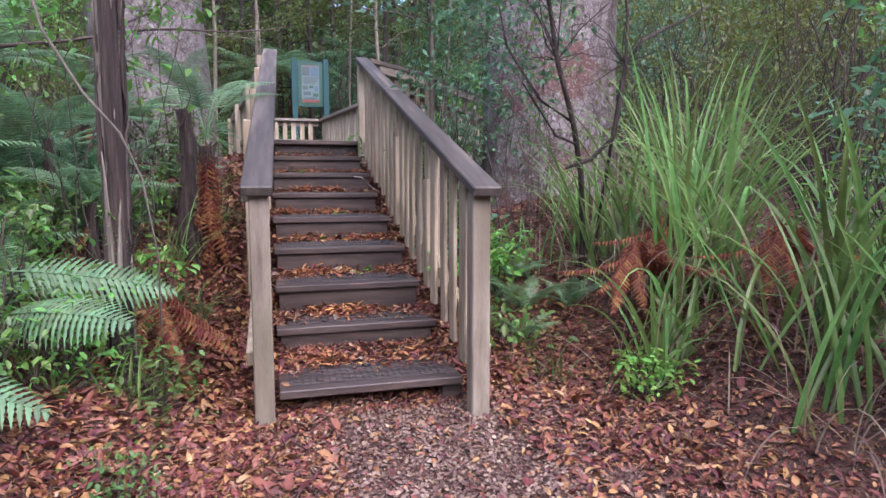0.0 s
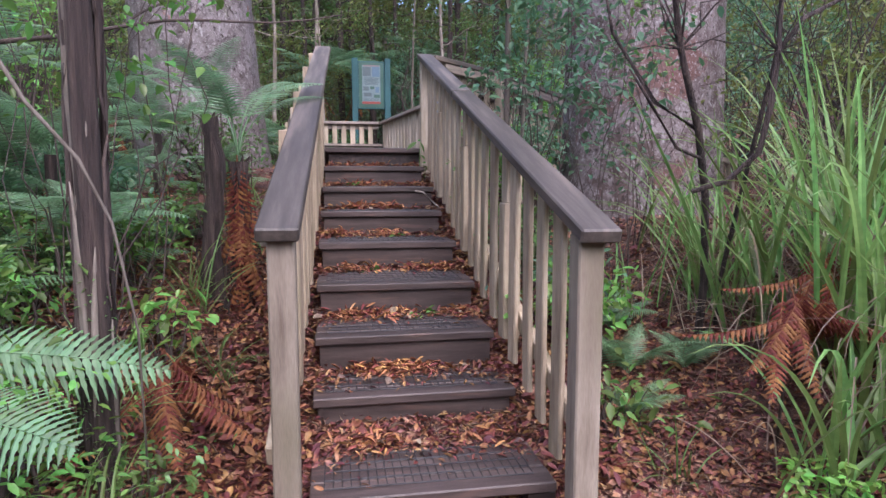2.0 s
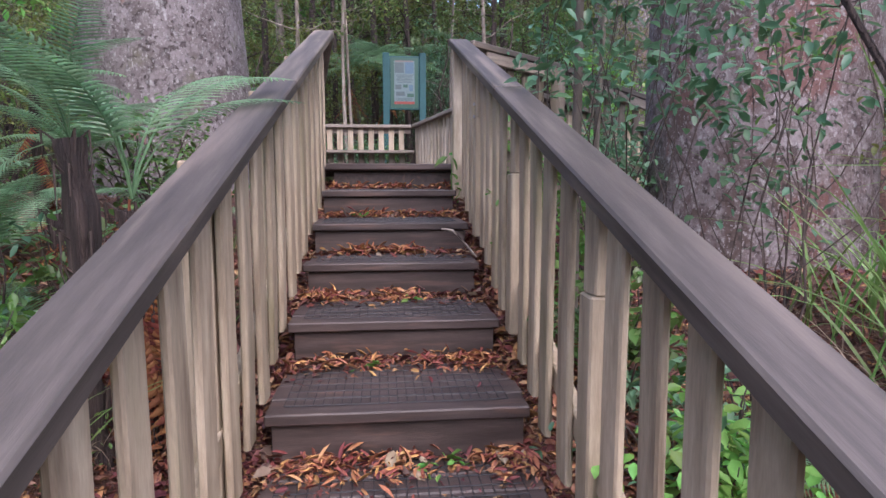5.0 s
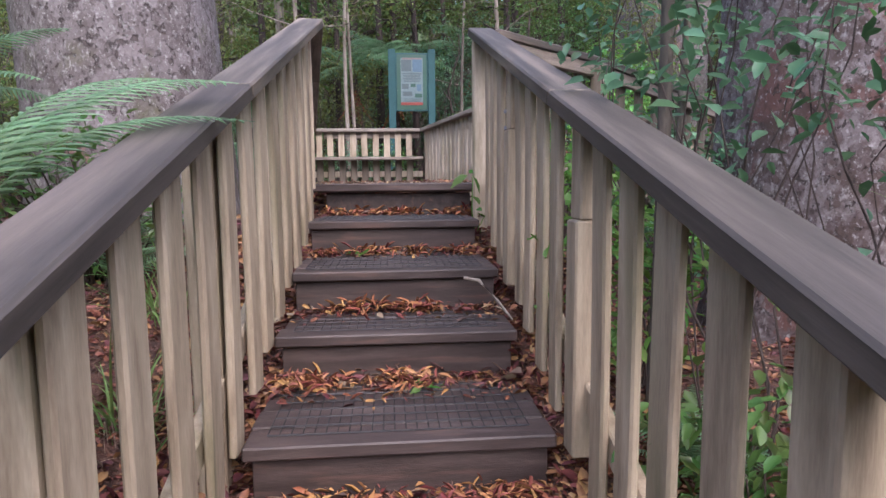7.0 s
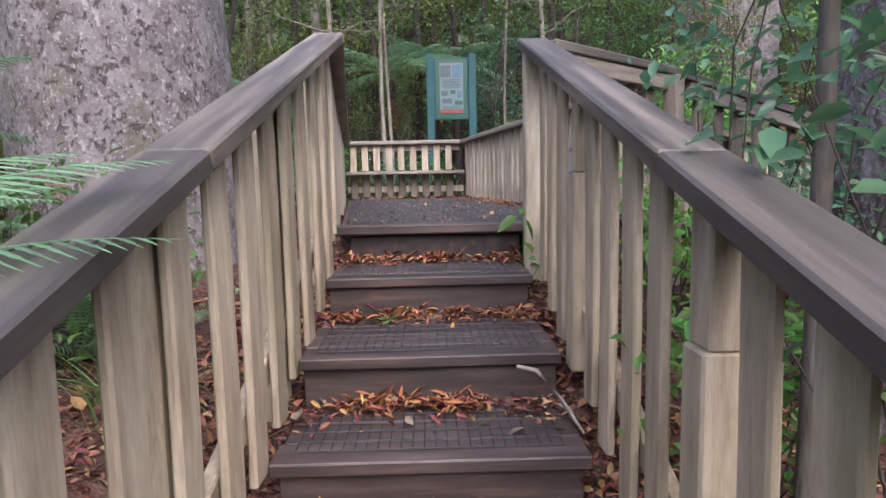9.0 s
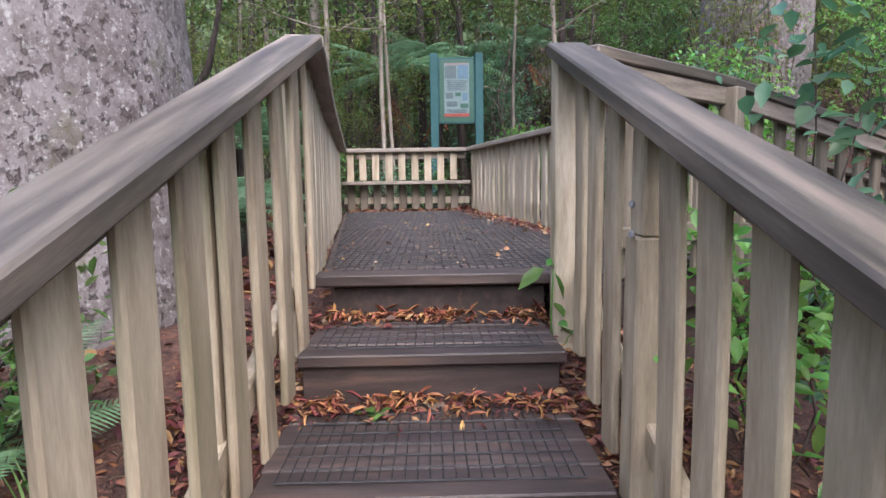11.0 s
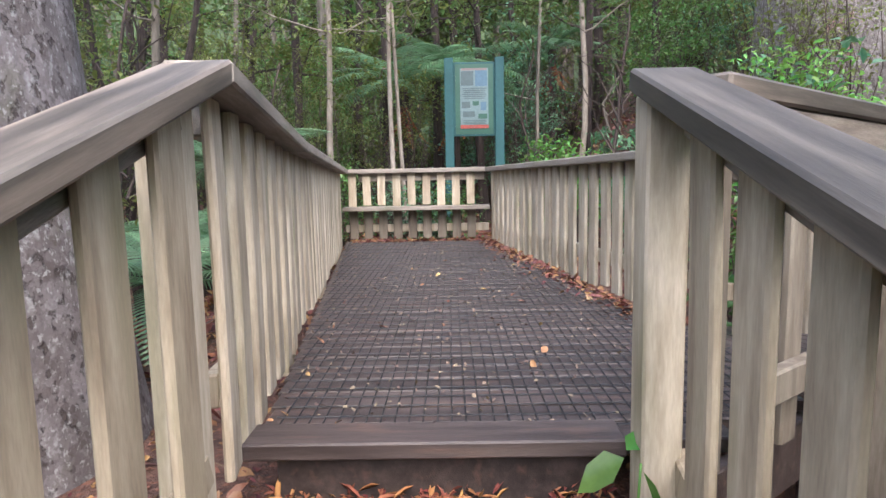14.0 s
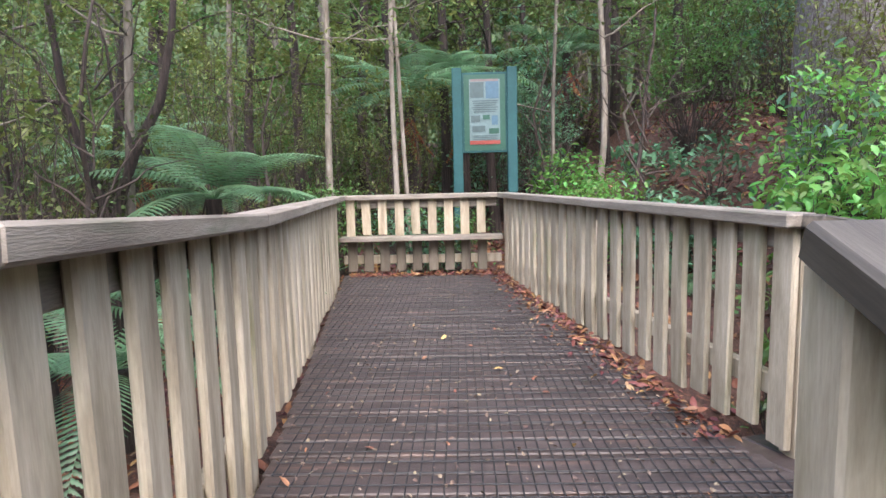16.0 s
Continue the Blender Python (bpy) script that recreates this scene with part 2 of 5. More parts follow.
KAURI = bark_material("mottled_bark", [(0.078, 0.063, 0.059), (0.116, 0.097, 0.094), (0.148, 0.128, 0.126), (0.215, 0.19, 0.193)], (0.20, 0.115, 0.092), (0.33, 0.325, 0.315), 8.0, (0.64, 0.66), (0.09, 0.088, 0.045), (0.57, 0.68))
REDBARK = bark_material("red_flaking_bark", [(0.075, 0.05, 0.047), (0.125, 0.097, 0.095), (0.17, 0.138, 0.137), (0.25, 0.222, 0.226)], (0.125, 0.055, 0.045), (0.36, 0.345, 0.345), 9.0, (0.55, 0.58), (0.07, 0.045, 0.038), (0.56, 0.61))


# ---- builders ----
def mesh_of(name, verts, faces, mat, smooth=False):
    me = bpy.data.meshes.new(name)
    me.from_pydata([tuple(v) for v in verts], [], [tuple(f) for f in faces])
    me.materials.append(mat)
    if smooth:
        me.shade_smooth()
    return me


def part(name, data, parent, label="", kind=""):
    ob = new(name, data)
    ob.parent = parent
    return tagged(ob, label, "", "", kind)


def thing(name, label, category, group="", kind="", at=(0, 0, 0)):
    ob = new(name)
    ob.empty_display_size = 0.1
    ob.location = at
    return tagged(ob, label, category, group, kind)


def box_mesh(name, size, mat, bevel=0.004, offset=(0, 0, 0)):
    bm = bmesh.new()
    bmesh.ops.create_cube(bm, size=1.0)
    bmesh.ops.scale(bm, vec=size, verts=bm.verts)
    bmesh.ops.translate(bm, vec=offset, verts=bm.verts)
    if bevel:
        bmesh.ops.bevel(bm, geom=bm.edges[:], offset=bevel, segments=1, affect="EDGES")
    me = bpy.data.meshes.new(name)
    bm.to_mesh(me), bm.free()
    me.materials.append(mat)
    return me


def beam(name, a, b, width, height, mat, parent, label="", bevel=0.006, level=True):
    """A timber from a to b, the two ends of its top's middle line; its length runs along its own y."""
    a, b = Vector(a), Vector(b)
    d = b - a
    me = box_mesh(name, (width, d.length, height), mat, bevel, (0, d.length / 2, -height / 2))
    ob = part(name, me, parent, label)
    y = d.normalized()
    x = y.cross(Vector((0, 0, 1))).normalized()
    z = x.cross(y)
    ob.matrix_local = Matrix.Translation(a) @ Matrix((x, y, z)).transposed().to_4x4()
    return ob


def tube(path, radii, sides=8, bump=0.0, seed=0, close=True):
    """Vertices and faces of a round limb along a path."""
    path = [Vector(p) for p in path]
    verts, faces = [], []
    for i, p in enumerate(path):
        d = (path[min(i + 1, len(path) - 1)] - path[max(i - 1, 0)]).normalized()
        x = d.orthogonal().normalized() if abs(d.z) < 0.9 else Vector((0, 1, 0)).cross(d).normalized()
        y = d.cross(x)
        for k in range(sides):
            a = 2 * math.pi * k / sides
            r = radii[i]
            if bump:
                r *= 1 + bump * noise.noise(Vector((math.cos(a) * 1.3 + seed, math.sin(a) * 1.3, p.z * 0.7))) \
                    + 0.35 * bump * noise.noise(Vector((math.cos(a) * 5 + seed, math.sin(a) * 5, p.z * 2.2)))
            verts.append(p + (x * math.cos(a) + y * math.sin(a)) * r)
    for i in range(len(path) - 1):
        for k in range(sides):
            a, b = i * sides + k, i * sides + (k + 1) % sides
            faces.append((a, b, b + sides, a + sides))
    if close:
        faces.append(tuple(range(len(verts) - sides, len(verts))))
    return verts, faces


def join(parts):
    verts, faces = [], []
    for v, f in parts:
        o = len(verts)
        verts += list(v)
        faces += [tuple(i + o for i in q) for q in f]
    return verts, faces


def limb(a, b, sag=0.15, n=6, r0=0.02, r1=0.005, seed=0, sides=6):
    a, b = Vector(a), Vector(b)
    pts = []
    for i in range(n + 1):
        t = i / n
        w = noise.noise_vector(Vector((seed * 3.1, t * 2.2, seed))) * sag * math.sin(math.pi * min(1, t * 1.0 + 0.0) if t < 1 else math.pi)
        pts.append(a.lerp(b, t) + w * (b - a).length * 0.7)
    return tube(pts, [r0 + (r1 - r0) * i / n for i in range(n + 1)], sides)


def leaves_mesh(name, centres, size, mat, droop=0.3, narrow=0.5, up=0.55, variation=0.5):
    """One small folded leaf at each centre, six corners each."""
    c = np.asarray(centres, float)
    n = len(c)
    az = rng.uniform(0, 2 * np.pi, n)
    tilt = rng.normal(-droop, 0.45, n)
    d = np.stack([np.cos(az) * np.cos(tilt), np.sin(az) * np.cos(tilt), np.sin(tilt)], 1)
    w = np.stack([-np.sin(az), np.cos(az), rng.normal(0, 1 - up, n)], 1)
    w /= np.linalg.norm(w, axis=1)[:, None]
    nn = np.cross(d, w)
    s = (size * (1 + variation * rng.uniform(-1, 1, n)))[:, None]
    h = narrow * 0.5
    pts = [c, c + s * (0.3 * d + h * w + 0.06 * nn), c + s * (0.68 * d + 0.85 * h * w + 0.05 * nn), c + s * (d - 0.12 * nn),
           c + s * (0.68 * d - 0.85 * h * w + 0.05 * nn), c + s * (0.3 * d - h * w + 0.06 * nn)]
    v = np.stack(pts, 1).reshape(-1, 3)
    base = np.arange(n)[:, None] * 6
    f = np.concatenate([base + np.array([[0, 1, 2, 3]]), base + np.array([[0, 3, 4, 5]])], 0)
    me = bpy.data.meshes.new(name)
    me.vertices.add(len(v)), me.loops.add(f.size), me.polygons.add(len(f))
    me.vertices.foreach_set("co", v.ravel().astype(np.float32))
    me.loops.foreach_set("vertex_index", f.ravel().astype(np.int32))
    me.polygons.foreach_set("loop_start", (np.arange(len(f)) * 4).astype(np.int32))
    me.update(calc_edges=True)
    me.materials.append(mat)
    return me


def clumps(n, radius, number, spread, flat=0.6):
    """Leaf places gathered in sprays inside an uneven ball."""
    dirs = rng.normal(0, 1, (number, 3))
    dirs /= np.linalg.norm(dirs, axis=1)[:, None]
    heads = dirs * (radius * rng.uniform(0.35, 1.0, number) ** 0.6)[:, None] * np.array([1, 1, 0.9])
    pick = rng.integers(0, number, n)
    return heads[pick] + rng.normal(0, spread, (n, 3)) * np.array([1, 1, flat])


def frond_mesh(name, length, pairs, width, mat, arch=0.5, droop=0.25, bare=0.12, fill=0.8):
    """A fern frond along +y from the origin: a stalk, bare at its foot, and toothed side leaves, arching over."""
    verts, faces = [], []

    def spine(t):
        return Vector((0, length * (t - 0.12 * arch * t * t), length * arch * (0.75 * t - 1.05 * t * t)))
    sv, sf = tube([spine(i / 8) for i in range(9)], [0.006 * (1 - 0.85 * i / 8) for i in range(9)], 4)
    verts += sv
    faces += sf
    for i in range(pairs):
        t = bare + (0.99 - bare) * i / pairs
        p = spine(t)
        d = (spine(min(1, t + 0.02)) - spine(t - 0.02)).normalized()
        q = (t - bare) / (1 - bare)
        w = width * (math.sin(math.pi * min(1, 0.24 + 0.76 * q)) ** 0.9) * 1.05 + 0.008
        half = 0.5 * length * (0.99 - bare) / pairs * fill
        for side in (1, -1):
            out = (Vector((side, 0, 0)) + d * 0.42).normalized()
            n = 8
            o = len(verts)
            lag = 0.3 * (side > 0) * length / pairs * d
            for k in range(n + 1):
                u = k / n
                c = p + lag + out * (w * u) + Vector((0, 0, -w * droop * u * u)) + d * (0.06 * w * u * u)
                r = half * (1 - u ** 2.2) * (1.0 if k % 2 else 0.62) + 0.0006
                dip = Vector((0, 0, -r * 0.35))
                verts += [c + d * r + dip, c, c - d * r + dip]
            for k in range(n):
                e = o + 3 * k
                faces += [(e, e + 1, e + 4, e + 3), (e + 1, e + 2, e + 5, e + 4)]
    return mesh_of(name, verts, faces, mat)


def blade_mesh(name, blades, length, width, spread, mat, base=0.08, bend=0.9):
    """A tuft of long arching blades, each a folded strip."""
    verts, faces = [], []
    for _ in range(blades):
        a = rnd.uniform(0, 2 * math.pi)
        out = Vector((math.cos(a), math.sin(a), 0))
        side = Vector((-out.y, out.x, 0))
        b = Vector((rnd.gauss(0, base), rnd.gauss(0, base), -0.05))
        ln, lean, bd = length * rnd.uniform(0.55, 1.1), rnd.uniform(0.08, spread), rnd.uniform(0.1, bend)
        wd = width * rnd.uniform(0.6, 1.2)
        n, p, ang = 9, b.copy(), lean
        o = len(verts)
        for k in range(n + 1):
            t = k / n
            w = wd * (1 - t ** 2.2) * (0.6 + 0.4 * min(1, t * 4)) + 0.0008
            nrm = Vector((0, 0, 1)) * math.sin(ang) - out * math.cos(ang)
            verts += [p + side * w / 2 + nrm * w * 0.18, p - nrm * w * 0.05, p - side * w / 2 + nrm * w * 0.18]
            p = p + (out * math.sin(ang) + Vector((0, 0, 1)) * math.cos(ang)) * (ln / n)
            ang += bd * 2.2 / n * (0.4 + 1.5 * t)
        for k in range(n):
            a0 = o + 3 * k
            faces += [(a0, a0 + 1, a0 + 4, a0 + 3), (a0 + 1, a0 + 2, a0 + 5, a0 + 4)]
    return mesh_of(name, verts, faces, mat)


# ---- the ground ----
def smooth(a, b, x):
    t = min(1.0, max(0.0, (x - a) / (b - a)))
    return t * t * (3 - 2 * t)


def ground_z(x, y):
    ramp = 1.52 * min(1.0, max(0.0, (y - 3.45) / 4.4))
    z = ramp
    z += 0.16 * smooth(0.9, 2.6, x) * (1 - smooth(4, 7, y)) + 0.20 * smooth(0.9, 2.4, -x) * (1 - smooth(5, 8, y))
    z += 0.30 * smooth(0.75, 1.35, -x) * smooth(1.2, 3.2, y) * (1 - smooth(5, 8, y)) + 0.28 * smooth(1.55, 2.2, x) * smooth(1.5, 3.2, y) * (1 - smooth(5, 7.5, y))
    z -= 0.9 * smooth(1.0, 4.5, -x) * smooth(8.0, 11, y) * (1 - smooth(15, 22, y))
    z -= 0.75 * smooth(0.75, 2.2, x) * smooth(5.8, 7.9, y) * (1 - smooth(10.0, 12.0, y))
    z += 2.4 * smooth(0.6, 5.0, x) * smooth(11.0, 19.0, y)
    z += 3.0 * smooth(17, 45, y)
    near = abs(x) < 0.8 and 3.3 < y < 13.4
    if not near:
        z += 0.07 * noise.noise(Vector((x * 0.8, y * 0.8, 0))) + 0.03 * noise.noise(Vector((x * 2.7, y * 2.7, 3)))
    if 8.0 < y < 13.5 and abs(x) < 1.4:
        z = min(z, 1.56)
    return z


def build_ground():
    xs = np.concatenate([[-600, -200, -90], np.linspace(-45, -7, 26), np.linspace(-6.6, 6.6, 95), np.linspace(7, 45, 26), [90, 200, 600]])
    ys = np.concatenate([[-600, -200, -90], np.linspace(-40, -3, 22), np.linspace(-2.7, 19, 150), np.linspace(19.5, 50, 30), [90, 200, 600]])
    verts = [(x, y, ground_z(x, y)) for y in ys for x in xs]
    nx = len(xs)
    faces = [(j * nx + i, j * nx + i + 1, (j + 1) * nx + i + 1, (j + 1) * nx + i) for j in range(len(ys) - 1) for i in range(nx - 1)]
    ob = new("ground", mesh_of("ground", verts, faces, SOIL, True))
    tagged(ob, "brown forest floor of soil and rotting leaf mould", "ground", "", "structure")


build_ground()

# ---- the stairs ----
TREAD_Y = [3.435, 4.033, 4.437, 4.958, 5.602, 6.205, 6.656, 7.306, 7.86]
RISE, FIRST, HALF = 0.198, 0.154, 0.498
TOP = FIRST + 8 * RISE


def netting(name, x0, x1, y0, y1, z, dx, dy, parent, gauge=1.0):
    """Black wire netting stretched over boards."""
    verts, faces = [], []

    def wire(ax, ay, bx, by, r):
        a, b = Vector((ax, ay, z)), Vector((bx, by, z))
        s = (b - a).cross(Vector((0, 0, 1))).normalized() * r
        o = len(verts)
        up = Vector((0, 0, r * 1.6))
        verts.extend([a - s, a + s, a + up, b - s, b + s, b + up])
        faces.extend([(o, o + 3, o + 5, o + 2), (o + 1, o + 2, o + 5, o + 4)])
    n = int((x1(y0) - x0(y0)) / dx)
    for k in range(n + 1):
        t = k / n
        wire(x0(y0) + t * (x1(y0) - x0(y0)), y0, x0(y1) + t * (x1(y1) - x0(y1)), y1, 0.0022 * gauge)
    n = int((y1 - y0) / dy)
    for k in range(n + 1):
        y = y0 + (y1 - y0) * k / n
        wire(x0(y), y, x1(y), y, 0.0026 * gauge)
    part(name, mesh_of(name, verts, faces, WIRE), parent, "black wire anti-slip netting", "stuff")


def build_stairs():
    stair = thing("staircase", "dark wet wooden outdoor steps covered with black wire netting", "stairs", at=(0, 3.435, 0))
    o = Vector((0, -3.435, 0))
    for k in range(8):
        y0, y1, z = TREAD_Y[k], TREAD_Y[k + 1], FIRST + k * RISE
        h = HALF - 0.002 * (k % 3)
        depth = y1 - y0 + 0.03
        back = 0.0 if k else 0.22
        step = part("step", box_mesh("step_bearer", (2 * h - 0.14, depth - 0.03 - back, 0.07), TREAD, 0.004, (0, (depth + back) / 2 + 0.02, -0.046 - 0.035)), stair)
        step.location = o + Vector((0, y0, z))
        boards = 3 if depth < 0.52 else 4
        bw = depth / boards
        for b in range(boards):
            tilt = rnd.uniform(-0.004, 0.004)
            me = box_mesh("tread_board", (2 * h + rnd.uniform(-0.012, 0.012), bw - 0.007, 0.045), TREAD, 0.006, (0, bw / 2, -0.0225 + tilt * 0.4))
            ob = part("tread_board", me, step)
            ob.location = (rnd.uniform(-0.004, 0.004), b * bw, 0)
            ob.rotation_euler = (0, tilt, 0)
        if k:
            me = box_mesh("riser", (2 * h - 0.04, 0.035, RISE - 0.05), TREAD, 0.004, (0, 0.05, -0.05 - (RISE - 0.05) / 2))
            part("riser", me, step)
        netting("netting", lambda y: -h + 0.06, lambda y: h - 0.07, 0.085, depth - 0.02, 0.003, 0.036, 0.072, step)
    beam("riser", (-0.44, TREAD_Y[8] + 0.05, TOP - 0.05), (0.52, TREAD_Y[8] + 0.05, TOP - 0.05), 0.035, 0.17, TREAD, stair).location += o
    block = part("support_block", box_mesh("support_block", (0.12, 0.3, 0.13), TREAD, 0.005), stair)
    block.location = o + Vector((0.45, 3.62, 0.03))
    for x in (-0.47, 0.47):
        ob = beam("stringer", (x, 3.55, 0.02), (x, 7.84, TOP - 0.26), 0.05, 0.2, TREAD, stair)
        ob.location += o


build_stairs()

DECK_Y0, DECK_Y1 = 7.86, 13.28


def deck_left(y):
    return -0.49 - 0.118 * (y - 7.9)


def deck_right(y):
    """The platform widens along the slanting fence to where the ramp leaves it, then narrows to its end."""
    if y < 8.36:
        return 0.53 + 1.216 * max(0.0, y - 7.66)
    if y < 9.15:
        return 1.38 - 0.316 * (y - 8.36)
    return 1.13 - 0.152 * (y - 9.15)


def build_deck():
    deck = thing("landing_deck", "dark wooden viewing platform under black wire netting", "deck", at=(0, DECK_Y0, 0))
    y, k = DECK_Y0, 0
    while y < DECK_Y1 - 0.05:
        w = 0.14
        yc = y + w / 2
        x0, x1 = deck_left(yc), deck_right(yc)
        me = box_mesh("deck_board", (x1 - x0, w - 0.013, 0.045), TREAD, 0.005, ((x0 + x1) / 2, w / 2, -0.0225))
        ob = part("deck_board", me, deck)
        ob.location = (0, y - DECK_Y0, TOP + rnd.uniform(-0.002, 0.002))
        y += w
        k += 1
    lip = part("nosing_board", box_mesh("nosing_board", (1.06, 0.15, 0.05), TREAD, 0.006), deck)
    lip.location = (0.01, 0.045, TOP - 0.012)
    for x in (-0.42, 0.0, 0.42):
        part("joist", box_mesh("joist", (0.05, 5.2, 0.14), TREAD, 0.004, (x, 2.75, TOP - 0.12)), deck)
    ys = [DECK_Y0 + 0.1 + 0.05 * k for k in range(int((DECK_Y1 - DECK_Y0 - 0.15) / 0.05))]
    wires = []
    for k in range(72):
        x = -1.1 + 0.043 * k
        inside = [y for y in ys if deck_left(y) + 0.03 < x < deck_right(y) - 0.05]
        if len(inside) > 1:
            wires.append(((x, inside[0]), (x, inside[-1])))
    for k in range(62):
        y = ys[0] + 0.085 * k
        wires.append(((deck_left(y) + 0.03, y), (deck_right(y) - 0.05, y)))
    verts, faces = [], []
    for a, b in wires:
        a, b = Vector((a[0], a[1] - DECK_Y0, TOP + 0.004)), Vector((b[0], b[1] - DECK_Y0, TOP + 0.004))
        side, up = (b - a).cross(Vector((0, 0, 1))).normalized() * 0.0026, Vector((0, 0, 0.004))
        o = len(verts)
        verts += [a - side, a + side, a + up, b - side, b + side, b + up]
        faces += [(o, o + 3, o + 5, o + 2), (o + 1, o + 2, o + 5, o + 4)]
    part("netting", mesh_of("netting", verts, faces, WIRE), deck, "black wire anti-slip netting", "stuff")


build_deck()


# ---- railings ----
def baluster_mesh(width, thick, length, mat, bow):
    """An upright slat with eased edges, slightly bowed along its length, hanging from its top."""
    rows, c = 7, min(0.007, thick * 0.3)
    w, h = width / 2, thick / 2
    ring = [(-w + c, -h), (w - c, -h), (w, -h + c), (w, h - c), (w - c, h), (-w + c, h), (-w, h - c), (-w, -h + c)]
    verts, faces = [], []
    for i in range(rows):
        t = i / (rows - 1)
        off = bow * math.sin(math.pi * t)
        verts += [(x + off * 0.6, y + off, -length * t) for x, y in ring]
    for i in range(rows - 1):
        for k in range(8):
            a, b = i * 8 + k, i * 8 + (k + 1) % 8
            faces.append((a, a + 8, b + 8, b))
    faces += [tuple(range(8)), tuple(range(rows * 8 - 1, rows * 8 - 9, -1))]
    return mesh_of("baluster", verts, faces, mat)


def fence_run(fence, a, b, side, bottom, cap=0.15, pitch=0.215, posts=(), cap_h=0.052, width=0.092, thick=0.03, cap_mat=None, low=True, first=0.1, wood=None, notched=(), tone_split=0.0):
    """One straight run: a cap from a to b (top middle line), a rail under it, a bottom rail, posts outside and balusters on the inner face.
    side: +1 where the inner face looks to the right of the way from a to b. first: how far along the first baluster stands.
    notched: the balusters, by their count, that are square posts with a halved head instead."""
    a, b = Vector(a), Vector(b)
    d = b - a
    flat = Vector((d.x, d.y, 0))
    inn = flat.normalized().cross(Vector((0, 0, 1))) * side
    up = Vector((0, 0, 1))
    # Lower length darker: dim reflections put into its colour; the joint is added.
    if tone_split:
        m = a.lerp(b, tone_split)
        beam("handrail_cap", a, m - d.normalized() * 0.002, cap, cap_h, DIMRAIL, fence, "wet flat handrail cap with shade in its dark tone", 0.007)
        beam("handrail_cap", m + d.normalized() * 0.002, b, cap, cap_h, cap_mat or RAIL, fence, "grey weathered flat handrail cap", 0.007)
    else:
        beam("handrail_cap", a, b, cap, cap_h, cap_mat or RAIL, fence, "bleached flat handrail cap" if cap_mat else "dark weathered flat handrail cap", 0.007)
    back = inn * -0.0595
    trim = d.normalized() * 0.17
    beam("top_rail", a + back + trim - up * (cap_h + 0.001), b + back - trim * 0.3 - up * (cap_h + 0.001), 0.045, 0.09, DRYRAIL, fence)
    foot = Vector((0, 0, bottom))
    if low:
        beam("bottom_rail", a + back + trim - foot + up * 0.26, b + back - foot + up * 0.26, 0.045, 0.09, wood or PALE, fence)
    length = bottom - cap_h - 0.006
    shapes = [baluster_mesh(width, thick, length - 0.03 * j, wood or PALE, rnd.uniform(-0.006, 0.006)) for j in (0, 0, 1)]
    ang = math.atan2(d.y, d.x)
    slope = abs(d.z / flat.length) * width / 2
    k, s = 0, first
    while s < flat.length - 0.04:
        p = a + d * (s / flat.length) + inn * (-0.005 - thick / 2) - up * (cap_h + 0.002 + slope)
        turn = Euler((rnd.uniform(-0.006, 0.006), rnd.uniform(-0.008, 0.008), ang + (math.pi if side < 0 else 0) + rnd.uniform(-0.04, 0.04))).to_matrix().to_4x4()
        if k in notched:
            post = part("post", box_mesh("post", (0.105, 0.10, length - 0.33), wood or PALE, 0.007, (0, 0.035, -0.33 - (length - 0.33) / 2)), fence, "square timber post with a halved head")
            part("post_head", box_mesh("post_head", (0.104, 0.09, 0.33), wood or PALE, 0.006, (0.002, 0.042, -0.165)), post)
            ob = post
        else:
            ob = part("baluster", shapes[rnd.randrange(3)], fence)
        ob.matrix_local = Matrix.Translation(p) @ turn
        k, s = k + 1, s + pitch + rnd.uniform(-0.006, 0.006)
    for t, depth in posts:
        p = a + d * t - inn * 0.09 - up * (cap_h + 0.004)
        ob = part("post", box_mesh("post", (0.095, 0.095, depth), wood or PALE, 0.006, (0, 0, -depth / 2)), fence)
        ob.matrix_local = Matrix.Translation(p) @ Euler((0, 0, ang)).to_matrix().to_4x4()


def newel(fence, x, y, top, base, turn=0.0, wood=None):
    h = top - base
    ob = part("newel_post", box_mesh("newel_post", (0.098, 0.098, h), wood or BROWNPINE, 0.007, (0, 0, -h / 2)), fence, "square pale timber newel post")
    ob.matrix_local = pose(x, y, top, 0, 0, turn)


left = thing("stair_railing", "weathered pine railing with slatted balusters along the steps", "railing")
fence_run(left, (-0.575, 3.30, 1.215), (-0.475, 7.60, 2.735), 1, 1.16, posts=((0.333, 1.3), (0.562, 1.3), (0.79, 1.3)), pitch=0.246, width=0.118, thick=0.026, first=0.205, wood=DIMPINE, tone_split=0.562)
newel(left, -0.567, 3.405, 1.20, -0.03)
newel(left, -0.565, 7.60, 2.655, 1.35, wood=PALE)
right = thing("stair_railing", "weathered pine railing with slatted balusters along the steps", "railing")
fence_run(right, (0.535, 3.13, 1.21), (0.555, 7.66, 2.708), -1, 1.16, pitch=0.226, width=0.112, thick=0.026, first=0.251, notched=(5, 10, 15), wood=DIMPINE, tone_split=0.558)
for bz in (2.10, 2.02):
    bolt = part("bolt", box_mesh("bolt", (0.014, 0.022, 0.022), BOLT, 0.006), right, "galvanised coach bolt")
    bolt.location = (0.546, 6.76, bz)
newel(right, 0.525, 3.245, 1.19, -0.03)
newel(right, 0.56, 7.67, 2.653, 1.3, wood=PALE)

